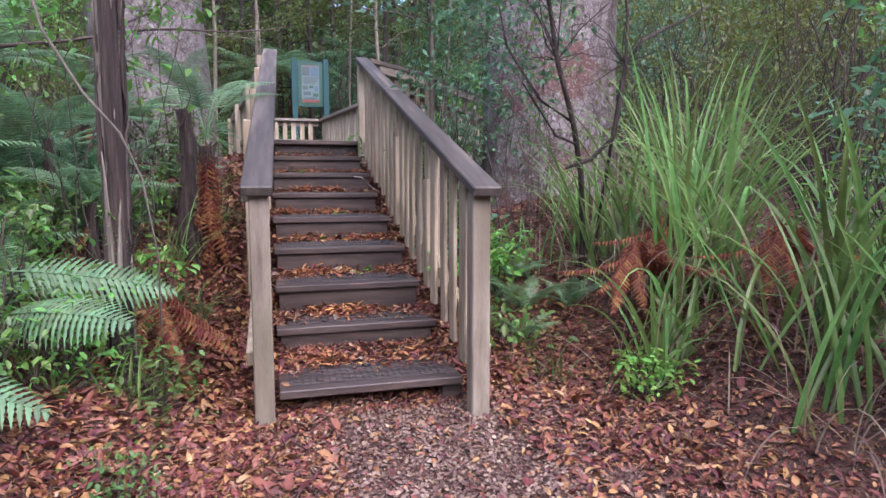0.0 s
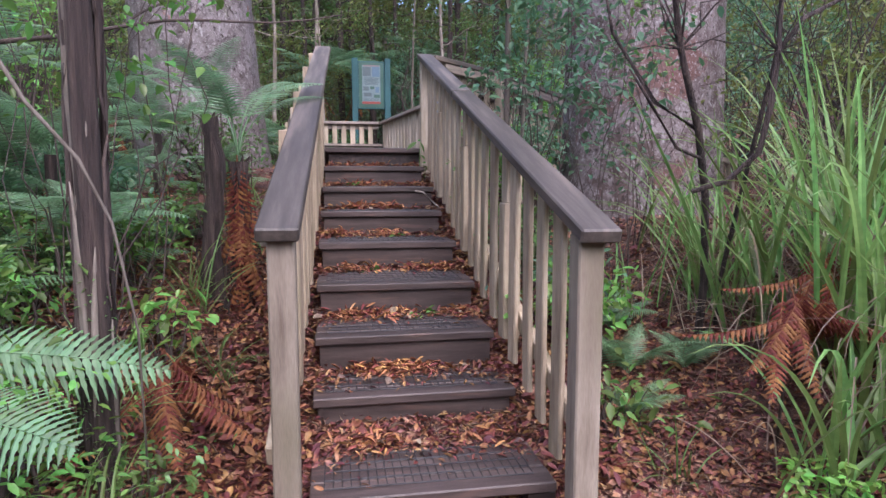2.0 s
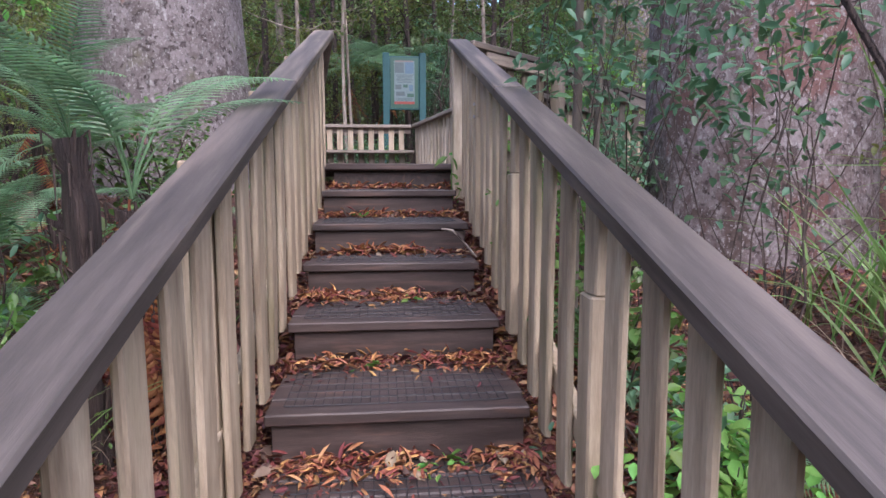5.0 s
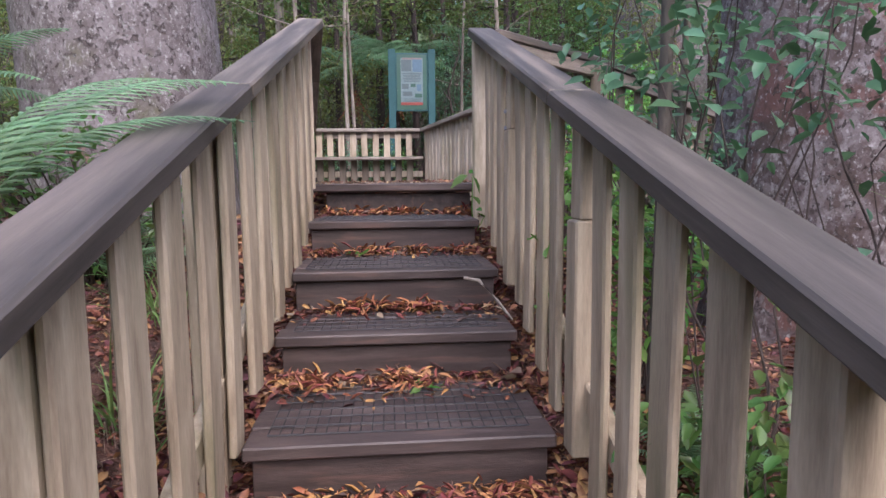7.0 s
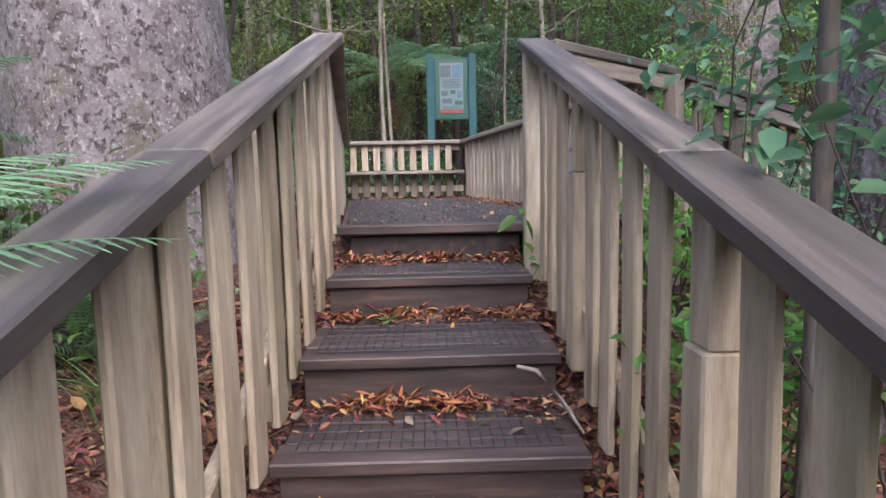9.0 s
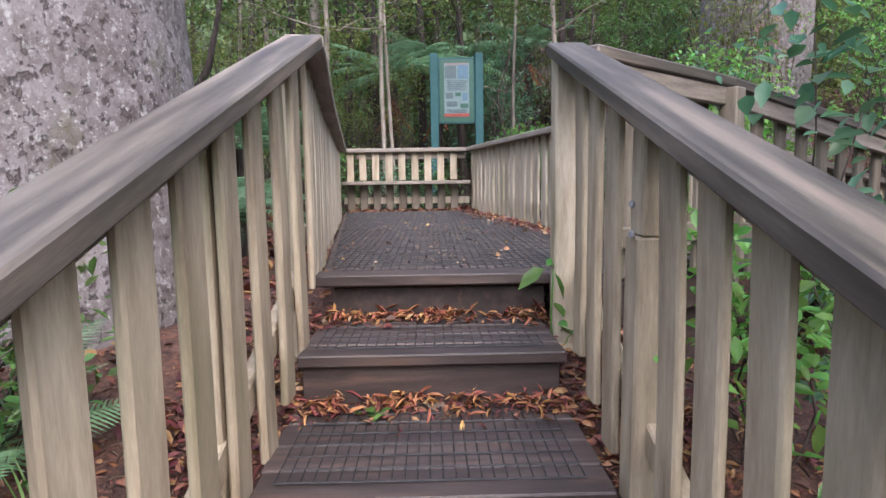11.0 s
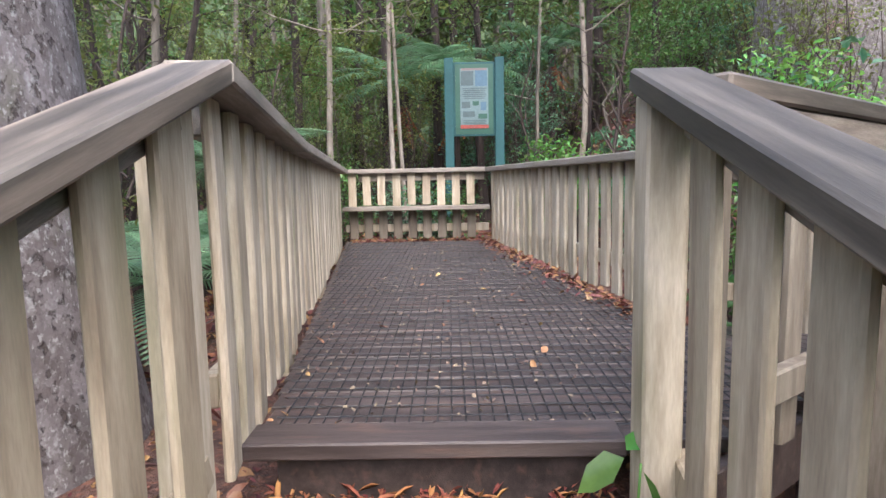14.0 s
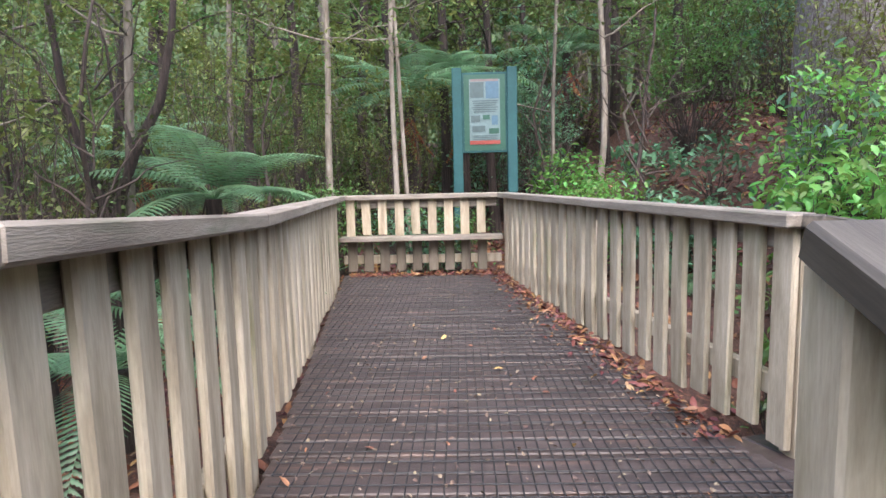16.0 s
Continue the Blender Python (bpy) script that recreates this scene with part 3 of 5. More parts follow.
left_fence = thing("platform_railing", "weathered pine railing with slatted balusters edging the platform", "railing")
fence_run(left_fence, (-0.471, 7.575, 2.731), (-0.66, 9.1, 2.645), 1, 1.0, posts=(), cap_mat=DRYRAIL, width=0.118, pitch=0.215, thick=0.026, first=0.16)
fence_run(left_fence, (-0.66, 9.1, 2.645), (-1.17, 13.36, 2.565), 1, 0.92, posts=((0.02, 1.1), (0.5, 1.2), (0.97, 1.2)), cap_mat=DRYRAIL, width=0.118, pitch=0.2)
right_fence = thing("platform_railing", "weathered pine railing with slatted balusters edging the platform", "railing")
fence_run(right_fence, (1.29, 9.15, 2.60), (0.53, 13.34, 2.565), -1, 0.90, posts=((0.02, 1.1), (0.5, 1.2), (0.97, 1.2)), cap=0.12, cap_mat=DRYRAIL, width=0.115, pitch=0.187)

end_fence = thing("end_railing", "low pine railing with a ledge at the platform end", "railing")
fence_run(end_fence, (-1.16, 13.40, 2.565), (0.52, 13.40, 2.565), 1, 0.45, cap=0.12, pitch=0.172, low=False, cap_mat=DRYRAIL)
# Slats take the browner pine so that ledge shade is in their colour.
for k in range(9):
    slat = part("lower_slat", baluster_mesh(0.1, 0.03, 0.33, BROWNPINE, 0.002), end_fence, "short brown slat with ledge shade in its tone")
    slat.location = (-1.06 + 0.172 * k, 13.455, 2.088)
beam("ledge", (-1.16, 13.36, 2.135), (0.52, 13.36, 2.135), 0.22, 0.045, DRYRAIL, end_fence, "wide horizontal timber ledge")
beam("bottom_rail", (-1.16, 13.50, 1.92), (0.52, 13.50, 1.92), 0.045, 0.09, PALE, end_fence)

ramp_dir = Vector((0.87, 0.5, 0))
A, B = Vector((0.60, 7.62, 2.68)), Vector((1.50, 8.36, 2.66))
C = B + ramp_dir * 6.0 + Vector((0, 0, -0.85))
ramp_fence = thing("ramp_railing", "weathered pine railing leading away down a side ramp", "railing")
fence_run(ramp_fence, A, B, -1, 0.98, posts=((0.97, 1.3),), cap=0.19, wood=BROWNPINE)
fence_run(ramp_fence, B, C, -1, 0.98, posts=((0.3, 1.3), (0.6, 1.3), (0.95, 1.3)), cap=0.19, wood=BROWNPINE)
off = Vector((-0.5, 0.87, 0)) * 1.05
ramp_fence_b = thing("ramp_railing", "weathered pine railing leading away down a side ramp", "railing")
fence_run(ramp_fence_b, Vector((1.29, 9.15, 2.60)), C + off, 1, 0.92, posts=((0.3, 1.3), (0.6, 1.3), (0.95, 1.3)))


def build_ramp():
    edge = TOP - 0.05
    beam("fascia_board", (0.62, 7.68, edge), (1.46, 8.37, edge), 0.045, 0.2, TREAD, ramp_fence, "dark timber edge board under the railing")
    for x, y in ((0.70, 7.80), (1.42, 8.42)):
        h = edge - 0.2 - ground_z(x, y) + 0.25
        pile = part("pile", box_mesh("pile", (0.11, 0.11, h), TREAD, 0.006, (x, y, edge - 0.2 - h / 2)), ramp_fence, "dark square timber pile")
    ramp = thing("side_ramp", "dark wooden boardwalk sloping down from the platform", "boardwalk", at=(1.5, 8.36, TOP - 0.03))
    n = 40
    me = box_mesh("ramp_board", (0.142, 1.05, 0.045), TREAD, 0.005, (0, 0.525, -0.0225))
    for k in range(n):
        ob = part("ramp_board", me, ramp)
        s = 0.05 + k * 0.15
        ob.matrix_local = Matrix.Translation(ramp_dir * s + Vector((0, 0, -0.14 * s))) @ Euler((0, radians(8.0), math.atan2(0.5, 0.87))).to_matrix().to_4x4()


build_ramp()


# ---- the sign ----
def build_sign():
    x, y = 0.44, 15.3
    base = ground_z(x, y)
    sign = thing("information_sign", "teal-painted park notice board on two posts with a printed poster", "sign", at=(x, y, base))
    top = 4.13 - base
    for sx in (-0.36, 0.36):
        me = box_mesh("sign_post", (0.13, 0.13, top + 0.2), SIGN, 0.008, (sx, 0, (top - 0.2) / 2))
        part("sign_post", me, sign)
    panel = part("board", box_mesh("board", (0.60, 0.05, 1.04), SIGN, 0.006, (0, 0, top - 0.58)), sign)
    part("poster", box_mesh("poster", (0.54, 0.006, 0.98), POSTER, 0, (0, -0.030, top - 0.58)), panel, "printed green poster")
    part("sheet", box_mesh("sheet", (0.40, 0.004, 0.84), PAPER, 0, (0, -0.037, top - 0.57)), panel, "pale printed sheet")
    part("red_band", box_mesh("red_band", (0.40, 0.004, 0.05), RED, 0, (0, -0.042, top - 0.965)), panel)
    part("photo", box_mesh("photo", (0.17, 0.004, 0.22), PHOTO, 0, (0.10, -0.042, top - 0.29)), panel)
    part("photo", box_mesh("photo", (0.18, 0.004, 0.20), PRINT, 0, (-0.10, -0.042, top - 0.29)), panel)
    part("title", box_mesh("title", (0.36, 0.004, 0.03), PINK, 0, (0, -0.042, top - 0.165)), panel, "faded pink title strip")
    for k in range(6):
        part("text_line", box_mesh("text_line", (0.34 - 0.03 * (k % 3), 0.004, 0.013), PRINT, 0, (0, -0.042, top - 0.43 - 0.028 * k)), panel)
    for k, (px, pz, w, h) in enumerate(((-0.12, 0.66, 0.12, 0.09), (0.02, 0.64, 0.09, 0.06), (0.13, 0.68, 0.08, 0.12), (-0.08, 0.79, 0.17, 0.08), (0.12, 0.82, 0.13, 0.07))):
        part("picture", box_mesh("picture", (w, 0.004, h), (PRINT, POSTER, PHOTO)[k % 3], 0, (px, -0.042, top - pz)), panel)
    for k in range(3):
        part("text_line", box_mesh("text_line", (0.32, 0.004, 0.010), PRINT, 0, (0, -0.042, top - 0.88 - 0.022 * k)), panel)


build_sign()


# ---- great trunks ----
def big_trunk(name, x, y, r, lean, mat, label, height=22, seed=1):
    base = ground_z(x, y) - 0.3
    t = thing(name, label, "tree", at=(x, y, base))
    pts, radii = [], []
    for i in range(80):
        z = height * i / 79
        pts.append((lean[0] * (z - 1.8), lean[1] * (z - 1.8), z))
        radii.append(r * (1 + 0.22 * math.exp(-z / 0.5) - 0.012 * z))
    parts = [tube(pts, radii, 72, 0.05, seed)]
    for k in range(7):
        a = k * 2.4
        s = Vector((lean[0] * (height - 2), lean[1] * (height - 2), height - 0.4))
        parts.append(limb(s, s + Vector((math.cos(a) * 3, math.sin(a) * 3, 2 + (k % 3))), 0.2, 6, 0.16, 0.03, seed + k, 7))
    part("trunk", mesh_of("trunk", *join(parts), mat, True), t)
    crown = clumps(2200, 4.2, 40, 0.4) + np.array([lean[0] * height, lean[1] * height, height + 2.2])
    part("crown", leaves_mesh("crown", crown, 0.16, LEAFD), t)
    return t


big_trunk("kauri_tree", -1.83, 8.26, 0.635, (-0.035, 0.0), KAURI, "massive grey tree trunk with mottled flaking bark", seed=1)
big_trunk("kauri_tree", 2.72, 7.15, 0.78, (0.01, 0.0), REDBARK, "massive reddish trunk with peeling lichen-spotted bark", seed=5)
big_trunk("kauri_tree", 4.55, 14.0, 0.74, (0.02, 0.0), KAURI, "massive grey tree trunk behind the platform", seed=9)


# ---- plants: builders ----
def shrub_parts(t, height, radius, heads, leaves, size, mat, spread=0.13, low=0.25, bark=TWIG, stem=0.014, narrow=0.5, droop=0.3, seed=0, lean=(0, 0)):
    r = random.Random(seed)
    parts, centres = [], []
    for k in range(heads):
        a, q = r.uniform(0, 2 * math.pi), math.sqrt(r.uniform(0.05, 1)) * radius
        z = height * (low + (1 - low) * r.uniform(0, 1) ** 0.8)
        h = Vector((math.cos(a) * q + lean[0] * z, math.sin(a) * q + lean[1] * z, z))
        mid = Vector((h.x * 0.06, h.y * 0.06, -0.05))
        parts.append(limb(mid, h, 0.35, 7, stem * r.uniform(0.5, 1.1), 0.002, seed + k * 1.7, 5))
        c = rng.normal(0, spread, (max(3, leaves // heads), 3)) * np.array([1, 1, 0.6])
        centres.append(c + np.array(h))
        half = Vector((h.x * 0.7, h.y * 0.7, h.z * 0.75))
        centres.append(rng.normal(0, spread, (max(2, leaves // heads // 3), 3)) + np.array(half))
    part("stem", mesh_of("stem", *join(parts), bark, True), t)
    part("foliage", leaves_mesh("foliage", np.concatenate(centres), size, mat, droop, narrow), t)


def shrub(x, y, label, height=1.2, radius=0.6, heads=26, leaves=1500, size=0.05, mat=None, z=None, **more):
    t = thing("shrub", label, "shrub", at=(x, y, ground_z(x, y) - 0.03 if z is None else z))
    shrub_parts(t, height, radius, heads, leaves, size, mat or LEAF, **more)
    return t


def tree(x, y, label, r=0.07, height=9, bark=None, crown=2600, seed=0, lean=(0, 0), size=0.13, low=0.45, mat=None, limbs=14, spread=0.45, reach=1.7):
    t = thing("tree", label, "tree", at=(x, y, ground_z(x, y) - 0.2))
    rr = random.Random(seed)
    pts = [Vector((lean[0] * h + 0.18 * noise.noise(Vector((seed, h * 0.3, 1))), lean[1] * h + 0.18 * noise.noise(Vector((seed, h * 0.3, 7))), h))
           for h in [height * i / 16 for i in range(17)]]
    radii = [r * (1 + 0.35 * math.exp(-i * 1.1)) * (1 - 0.75 * i / 16) for i in range(17)]
    parts, centres = [tube(pts, radii, 14, 0.3 if bark is BARK else 0.12, seed)], []
    for k in range(limbs):
        h = low + (1 - low) * (k + rr.random()) / limbs
        p = pts[min(16, int(h * 16))]
        a, ln = rr.uniform(0, 6.283), reach * (1.25 - h) * rr.uniform(0.6, 1.2) + 0.3
        e = p + Vector((math.cos(a) * ln, math.sin(a) * ln, ln * rr.uniform(-0.05, 0.55)))
        parts.append(limb(p, e, 0.3, 6, r * 0.35 * (1.2 - h), 0.004, seed + k, 5))
        n = crown // limbs
        along = rng.uniform(0.35, 1.05, n)[:, None]
        centres.append(np.array(p) * (1 - along) + np.array(e) * along + rng.normal(0, spread, (n, 3)) * np.array([0.7, 0.7, 0.4]))
    part("trunk", mesh_of("trunk", *join(parts), bark or BARK, True), t)
    part("crown", leaves_mesh("crown", np.concatenate(centres), size, mat or LEAFD), t)
    return t


FROND = frond_mesh("frond", 1.0, 26, 0.18, FERN, 0.5)
FROND_FLAT = frond_mesh("frond", 1.0, 22, 0.20, FERN, 0.2, 0.3, 0.1, 0.95)
FROND_STALK = frond_mesh("frond", 1.0, 26, 0.15, FERN, 0.75, 0.35, 0.27, 0.62)
FROND_DEAD = frond_mesh("dead_frond", 1.0, 20, 0.10, DEADFERN, -0.25, 0.8, 0.12, 1.0)


def frond(t, at, length, heading, pitch=20, roll=0, mesh=None, name="frond"):
    ob = part(name, mesh or FROND, t)
    ob.matrix_local = pose(*at, pitch, roll, heading) @ Matrix.Scale(length, 4)
    return ob


def fern(x, y, label, n=8, length=0.6, z=None, seed=0, pitch=(15, 50)):
    r = random.Random(seed)
    t = thing("fern", label, "fern", at=(x, y, ground_z(x, y) if z is None else z))
    for k in range(n):
        frond(t, (0, 0, 0), length * r.uniform(0.7, 1.1), 360 * k / n + r.uniform(-20, 20), r.uniform(*pitch), r.uniform(-15, 15))
    return t


def tree_fern(x, y, label, height=1.6, r=0.055, n=12, length=1.2, seed=0, dead=8, z=None, pitch=(5, 45), lean=(0, 0)):
    q = random.Random(seed)
    t = thing("tree_fern", label, "tree fern", at=(x, y, ground_z(x, y) - 0.1 if z is None else z))
    pts = [(lean[0] * height * i / 14, lean[1] * height * i / 14, height * i / 14) for i in range(15)]
    part("trunk", mesh_of("trunk", *tube(pts, [r * (1.25 - 0.3 * i / 14 + 0.12 * q.random()) for i in range(15)], 12, 0.3, seed), BARK, True), t)
    head = (lean[0] * height, lean[1] * height, height)
    for k in range(n):
        frond(t, head, length * q.uniform(0.75, 1.15), 360 * k / n + q.uniform(-14, 14), q.uniform(*pitch), q.uniform(-10, 10))
    for k in range(dead):
        frond(t, (head[0], head[1], height - q.uniform(0.02, 0.3)), length * q.uniform(0.5, 0.8), 360 * k / max(1, dead) + q.uniform(-20, 20), -q.uniform(62, 82), 0, FROND_DEAD, "dead_frond")
    return t


def sedge(x, y, label, blades=60, length=1.4, width=0.024, spread=0.5, bend=0.9, dry=40, base=0.09, z=None):
    t = thing("sedge", label, "sedge", at=(x, y, ground_z(x, y) if z is None else z))
    part("tuft", blade_mesh("tuft", blades, length, width, spread, BLADE, base, bend), t)
    if dry:
        part("dry_tuft", blade_mesh("dry_tuft", int(dry * 1.5), length * 0.7, width * 0.3, 1.2, DRYBLADE, base * 1.3, 1.4), t, "dry brown hanging blades")
    return t


# ---- plants beside the steps ----
stringy = tree(-1.23, 3.46, "slender tree with dark stringy bark beside the steps", 0.052, 6.5, BARK, 900, 3, (0.012, 0), 0.09, 0.62, LEAF, 10)
for k in range(120):
    a, z0, twist = rnd.uniform(0, 6.283), rnd.uniform(0.0, 3.0), rnd.uniform(-0.25, 0.25)
    strip = []
    for j in range(7):
        rr = 0.056 + 0.004 * rnd.random() + (0.02 * rnd.random() if j in (0, 6) else 0.0)
        strip.append((rr * math.cos(a + twist * j * 0.3) + 0.012 * (z0 + 0.1 * j), rr * math.sin(a + twist * j * 0.3), z0 + 0.1 * j))
    part("bark_strip", mesh_of("bark_strip", *tube(strip, [0.002, 0.008, 0.011, 0.012, 0.010, 0.008, 0.002], 5), (BARK, BARK, TWIG, GREYBARK)[k % 4], True), stringy)
part("moss", leaves_mesh("moss", np.stack([0.068 * np.cos(np.arange(420) * 2.4), 0.068 * np.sin(np.arange(420) * 2.4), 0.15 + 0.9 * rng.random(420) ** 1.8], 1), 0.018, LEAF, 0.5, 0.5), stringy, "patches of green moss", "stuff")
vine = thing("hanging_branch", "thin bare curved branch hanging across a trunk", "branch", at=(-1.28, 3.2, 0.3))
part("stem", mesh_of("stem", *tube([(-0.22, -0.05, 2.3), (-0.17, -0.06, 1.85), (-0.10, -0.08, 1.55), (0.04, -0.1, 1.30), (0.17, -0.1, 1.14), (0.24, -0.06, 0.95), (0.28, 0, 0.6), (0.26, 0.1, -0.1)],
                                   [0.006, 0.006, 0.0065, 0.0065, 0.006, 0.005, 0.004, 0.003], 7), GREYBARK, True), vine)
twigs = thing("fallen_limb", "long thin bare branches reaching across the trees", "branch", at=(-2.2, 4.2, 0.4))
part("stem", mesh_of("stem", *join([limb((0, 0, 0), (0.15, 0.2, 1.7), 0.1, 6, 0.02, 0.012, 4), limb((0.12, 0.2, 1.6), (1.9, 0.9, 2.0), 0.12, 9, 0.013, 0.003, 8),
                                    limb((0.1, 0.2, 1.5), (-0.9, 0.1, 1.35), 0.2, 7, 0.016, 0.006, 11), limb((0.7, 0.5, 1.75), (1.5, 0.7, 2.5), 0.2, 6, 0.008, 0.002, 2)]), TWIG, True), twigs)
def shaggy_trunk(t, path, radii, seed, strands=60):
    """A fern trunk with its matted roots and broken frond stubs."""
    q = random.Random(seed)
    part("trunk", mesh_of("trunk", *tube(path, radii, 14, 0.45, seed), BARK, True), t)
    hairs = []
    for _ in range(strands):
        i = q.randrange(1, len(path))
        a, p, r = q.uniform(0, 6.283), Vector(path[i]), radii[i]
        e = Vector((math.cos(a), math.sin(a), 0))
        hairs.append(tube([p + e * r * 0.8, p + e * (r + 0.025) + Vector((0, 0, 0.03)), p + e * (r + 0.03 * q.random()) - Vector((0, 0, q.uniform(0.02, 0.12)))], [0.006, 0.005, 0.002], 4))
    part("root_mat", mesh_of("root_mat", *join(hairs), TWIG), t, "matted dark roots and frond stubs", "stuff")


young = thing("tree_fern", "young tree fern with dark fibrous trunk mossy at its base", "tree fern", at=(-1.08, 4.9, 0.3))
shaggy_trunk(young, [(0.02 * math.sin(i * 0.7), 0, 0.11 * i - 0.1) for i in range(15)], [0.06 - 0.001 * i + 0.008 * math.sin(i * 2.3) for i in range(15)], 4)
part("moss", leaves_mesh("moss", np.stack([0.062 * np.cos(np.arange(260) * 2.4), 0.062 * np.sin(np.arange(260) * 2.4), 0.02 + 0.5 * rng.random(260) ** 1.6], 1), 0.02, LEAF, 0.5, 0.5), young, "patches of bright green moss", "stuff")
for h, p, ln in ((165, 46, 0.66), (215, 58, 0.6), (95, 40, 0.66), (120, -38, 0.5)):
    frond(young, (0, 0, 1.44), ln, h, p, 0, FROND_STALK)
hair = thing("tree_fern", "tree fern with arching fronds and a brown skirt of dead ones", "tree fern", at=(-0.95, 5.05, 0.3))
shaggy_trunk(hair, [(0, 0, 0.1 * i - 0.1) for i in range(14)], [0.055 + 0.012 * math.sin(i * 2.1) for i in range(14)], 8, 80)
for k in range(26):
    frond(hair, (0.01 * (k % 3), -0.03, 1.24 - 0.07 * (k % 6)), 0.5 + 0.09 * (k % 4), 137 * k, -80 - 2 * (k % 5), 0, FROND_DEAD, "dead_frond")
for h, p, ln in ((-49, 50, 0.9), (-66, 44, 0.8), (-30, 54, 0.86), (150, 58, 0.85), (172, 46, 0.85), (40, 46, 0.9)):
    frond(hair, (0, 0, 1.24), ln, h, p, 0, FROND_STALK)
stump = thing("tree_fern", "slim mossy tree fern trunk before the great trunk", "tree fern", at=(-1.6, 5.85, 0.45))
shaggy_trunk(stump, [(0.01 * math.sin(i), 0, 0.1 * i - 0.1) for i in range(12)], [0.045 + 0.01 * math.sin(i * 1.7) for i in range(12)], 3, 40)
for k in range(4):
    frond(stump, (0, 0, 0.98), 0.5, 90 * k + 25, 25, 0, FROND_STALK)
for k in range(5):
    frond(stump, (0, 0, 0.95), 0.35, 72 * k, -62, 0, FROND_DEAD, "dead_frond")
near_fern = thing("fern", "broad pale-green fern frond arching over the leaf litter", "fern", at=(-1.66, 3.2, 0.3))
frond(near_fern, (0.05, 0.02, 0.56), 0.72, -88, -14, 44, FROND_FLAT)
frond(near_fern, (0.0, 0.1, 0.46), 0.6, -60, 4, 30, FROND_FLAT)
frond(near_fern, (0, 0.05, 0.36), 0.8, -125, 6, 34, FROND_FLAT)
frond(near_fern, (0, 0.1, 0.3), 0.8, 20, 40)
part("stalk", mesh_of("stalk", *tube([(0.0, 0.05, -0.1), (0.0, 0.05, 0.25), (0.05, 0.03, 0.56)], [0.009, 0.008, 0.006], 6), TWIG, True), near_fern)
low_fern = thing("fern", "pale drooping fern frond near the path", "fern", at=(-1.9, 2.6, 0.15))
frond(low_fern, (0, 0, 0.5), 0.8, -140, -12, 35, FROND_FLAT)
frond(low_fern, (0, 0, 0.5), 0.7, -105, -18, 30, FROND_FLAT)
part("stalk", mesh_of("stalk", *tube([(0, 0.05, -0.1), (0, 0.02, 0.25), (0, 0, 0.5)], [0.008, 0.007, 0.006], 6), TWIG, True), low_fern)
for k, (x, y, n, ln) in enumerate(((-1.75, 4.6, 9, 0.7), (-2.1, 4.1, 9, 0.75), (-2.3, 5.3, 10, 0.9), (-1.95, 5.9, 9, 0.7), (-1.45, 5.35, 8, 0.5), (-2.7, 4.4, 10, 0.9), (-2.5, 6.4, 10, 0.9), (-1.35, 6.9, 9, 0.7), (-2.0, 3.9, 8, 0.6), (-3.1, 5.6, 10, 1.0))):
    fern(x, y, "bright green fern under the trees beside the steps", n, ln, seed=400 + k, pitch=(18, 55))
for k, (x, y, z, ln) in enumerate(((-1.55, 4.35, 0.5, 0.6), (-1.9, 4.85, 0.7, 0.75), (-2.25, 3.6, 0.75, 0.7), (-1.75, 6.4, 0.6, 0.7), (-2.6, 3.9, 1.0, 0.8), (-2.35, 5.0, 1.05, 0.85), (-2.95, 5.0, 1.2, 0.9), (-2.2, 6.9, 0.9, 0.8))):
    tree_fern(x, y, "low green fern on a short dark stem beside the steps", z, 0.03, 10, ln, 430 + k, 3, pitch=(10, 50))
for k, (x, y) in enumerate(((-1.45, 4.7), (-1.85, 4.3), (-1.6, 5.1), (-2.1, 4.6), (-1.3, 5.5), (-2.0, 5.4), (-1.75, 3.95))):
    shrub(x, y, "low leafy green seedlings under the ferns", 0.45 + 0.06 * (k % 3), 0.24, 14, 240, 0.05, (LEAFL, LEAF, LEAFB)[k % 3], seed=450 + k, spread=0.07, low=0.2)
shrub(-1.19, 4.16, "broad-leaved green seedling on the leaf-strewn bank", 0.34, 0.16, 9, 60, 0.075, LEAFL, seed=410, spread=0.05, low=0.4)

LEFT = [(-1.42, 3.15, 0.42, 0.22, LEAFL, 0.04), (-1.1, 3.3, 0.22, 0.16, LEAF, 0.04), (-2.45, 3.7, 1.9, 0.5, LEAFL, 0.05), (-2.8, 5.1, 2.4, 0.6, LEAFL, 0.05), (-3.2, 4.0, 2.6, 0.7, LEAFL, 0.055), (-2.1, 2.9, 0.7, 0.35, LEAF, 0.035),
        (-2.9, 6.4, 2.6, 0.7, LEAFL, 0.05), (-3.4, 7.4, 3.0, 0.9, LEAFL, 0.06), (-2.2, 3.2, 1.2, 0.4, LEAFL, 0.045), (-2.6, 2.6, 1.4, 0.4, LEAFL, 0.05), (-4.2, 5.5, 3.2, 0.9, LEAFL, 0.06),
        (-1.5, 6.9, 0.8, 0.4, LEAF, 0.05), (-3.3, 2.9, 1.8, 0.6, LEAFB, 0.05), (-1.7, 3.0, 0.4, 0.25, LEAF, 0.035), (-1.75, 3.5, 0.7, 0.3, LEAF, 0.045), (-1.95, 2.55, 0.4, 0.25, LEAF, 0.035), (-2.9, 4.6, 2.3, 0.4, LEAFL, 0.05)]
for k, (x, y, h, r, m, sz) in enumerate(LEFT):
    shrub(x, y, "leafy green understorey shrub beside the steps", h, r, 22 + int(26 * r), int(2000 * r), sz, m, seed=20 + k, spread=0.13)
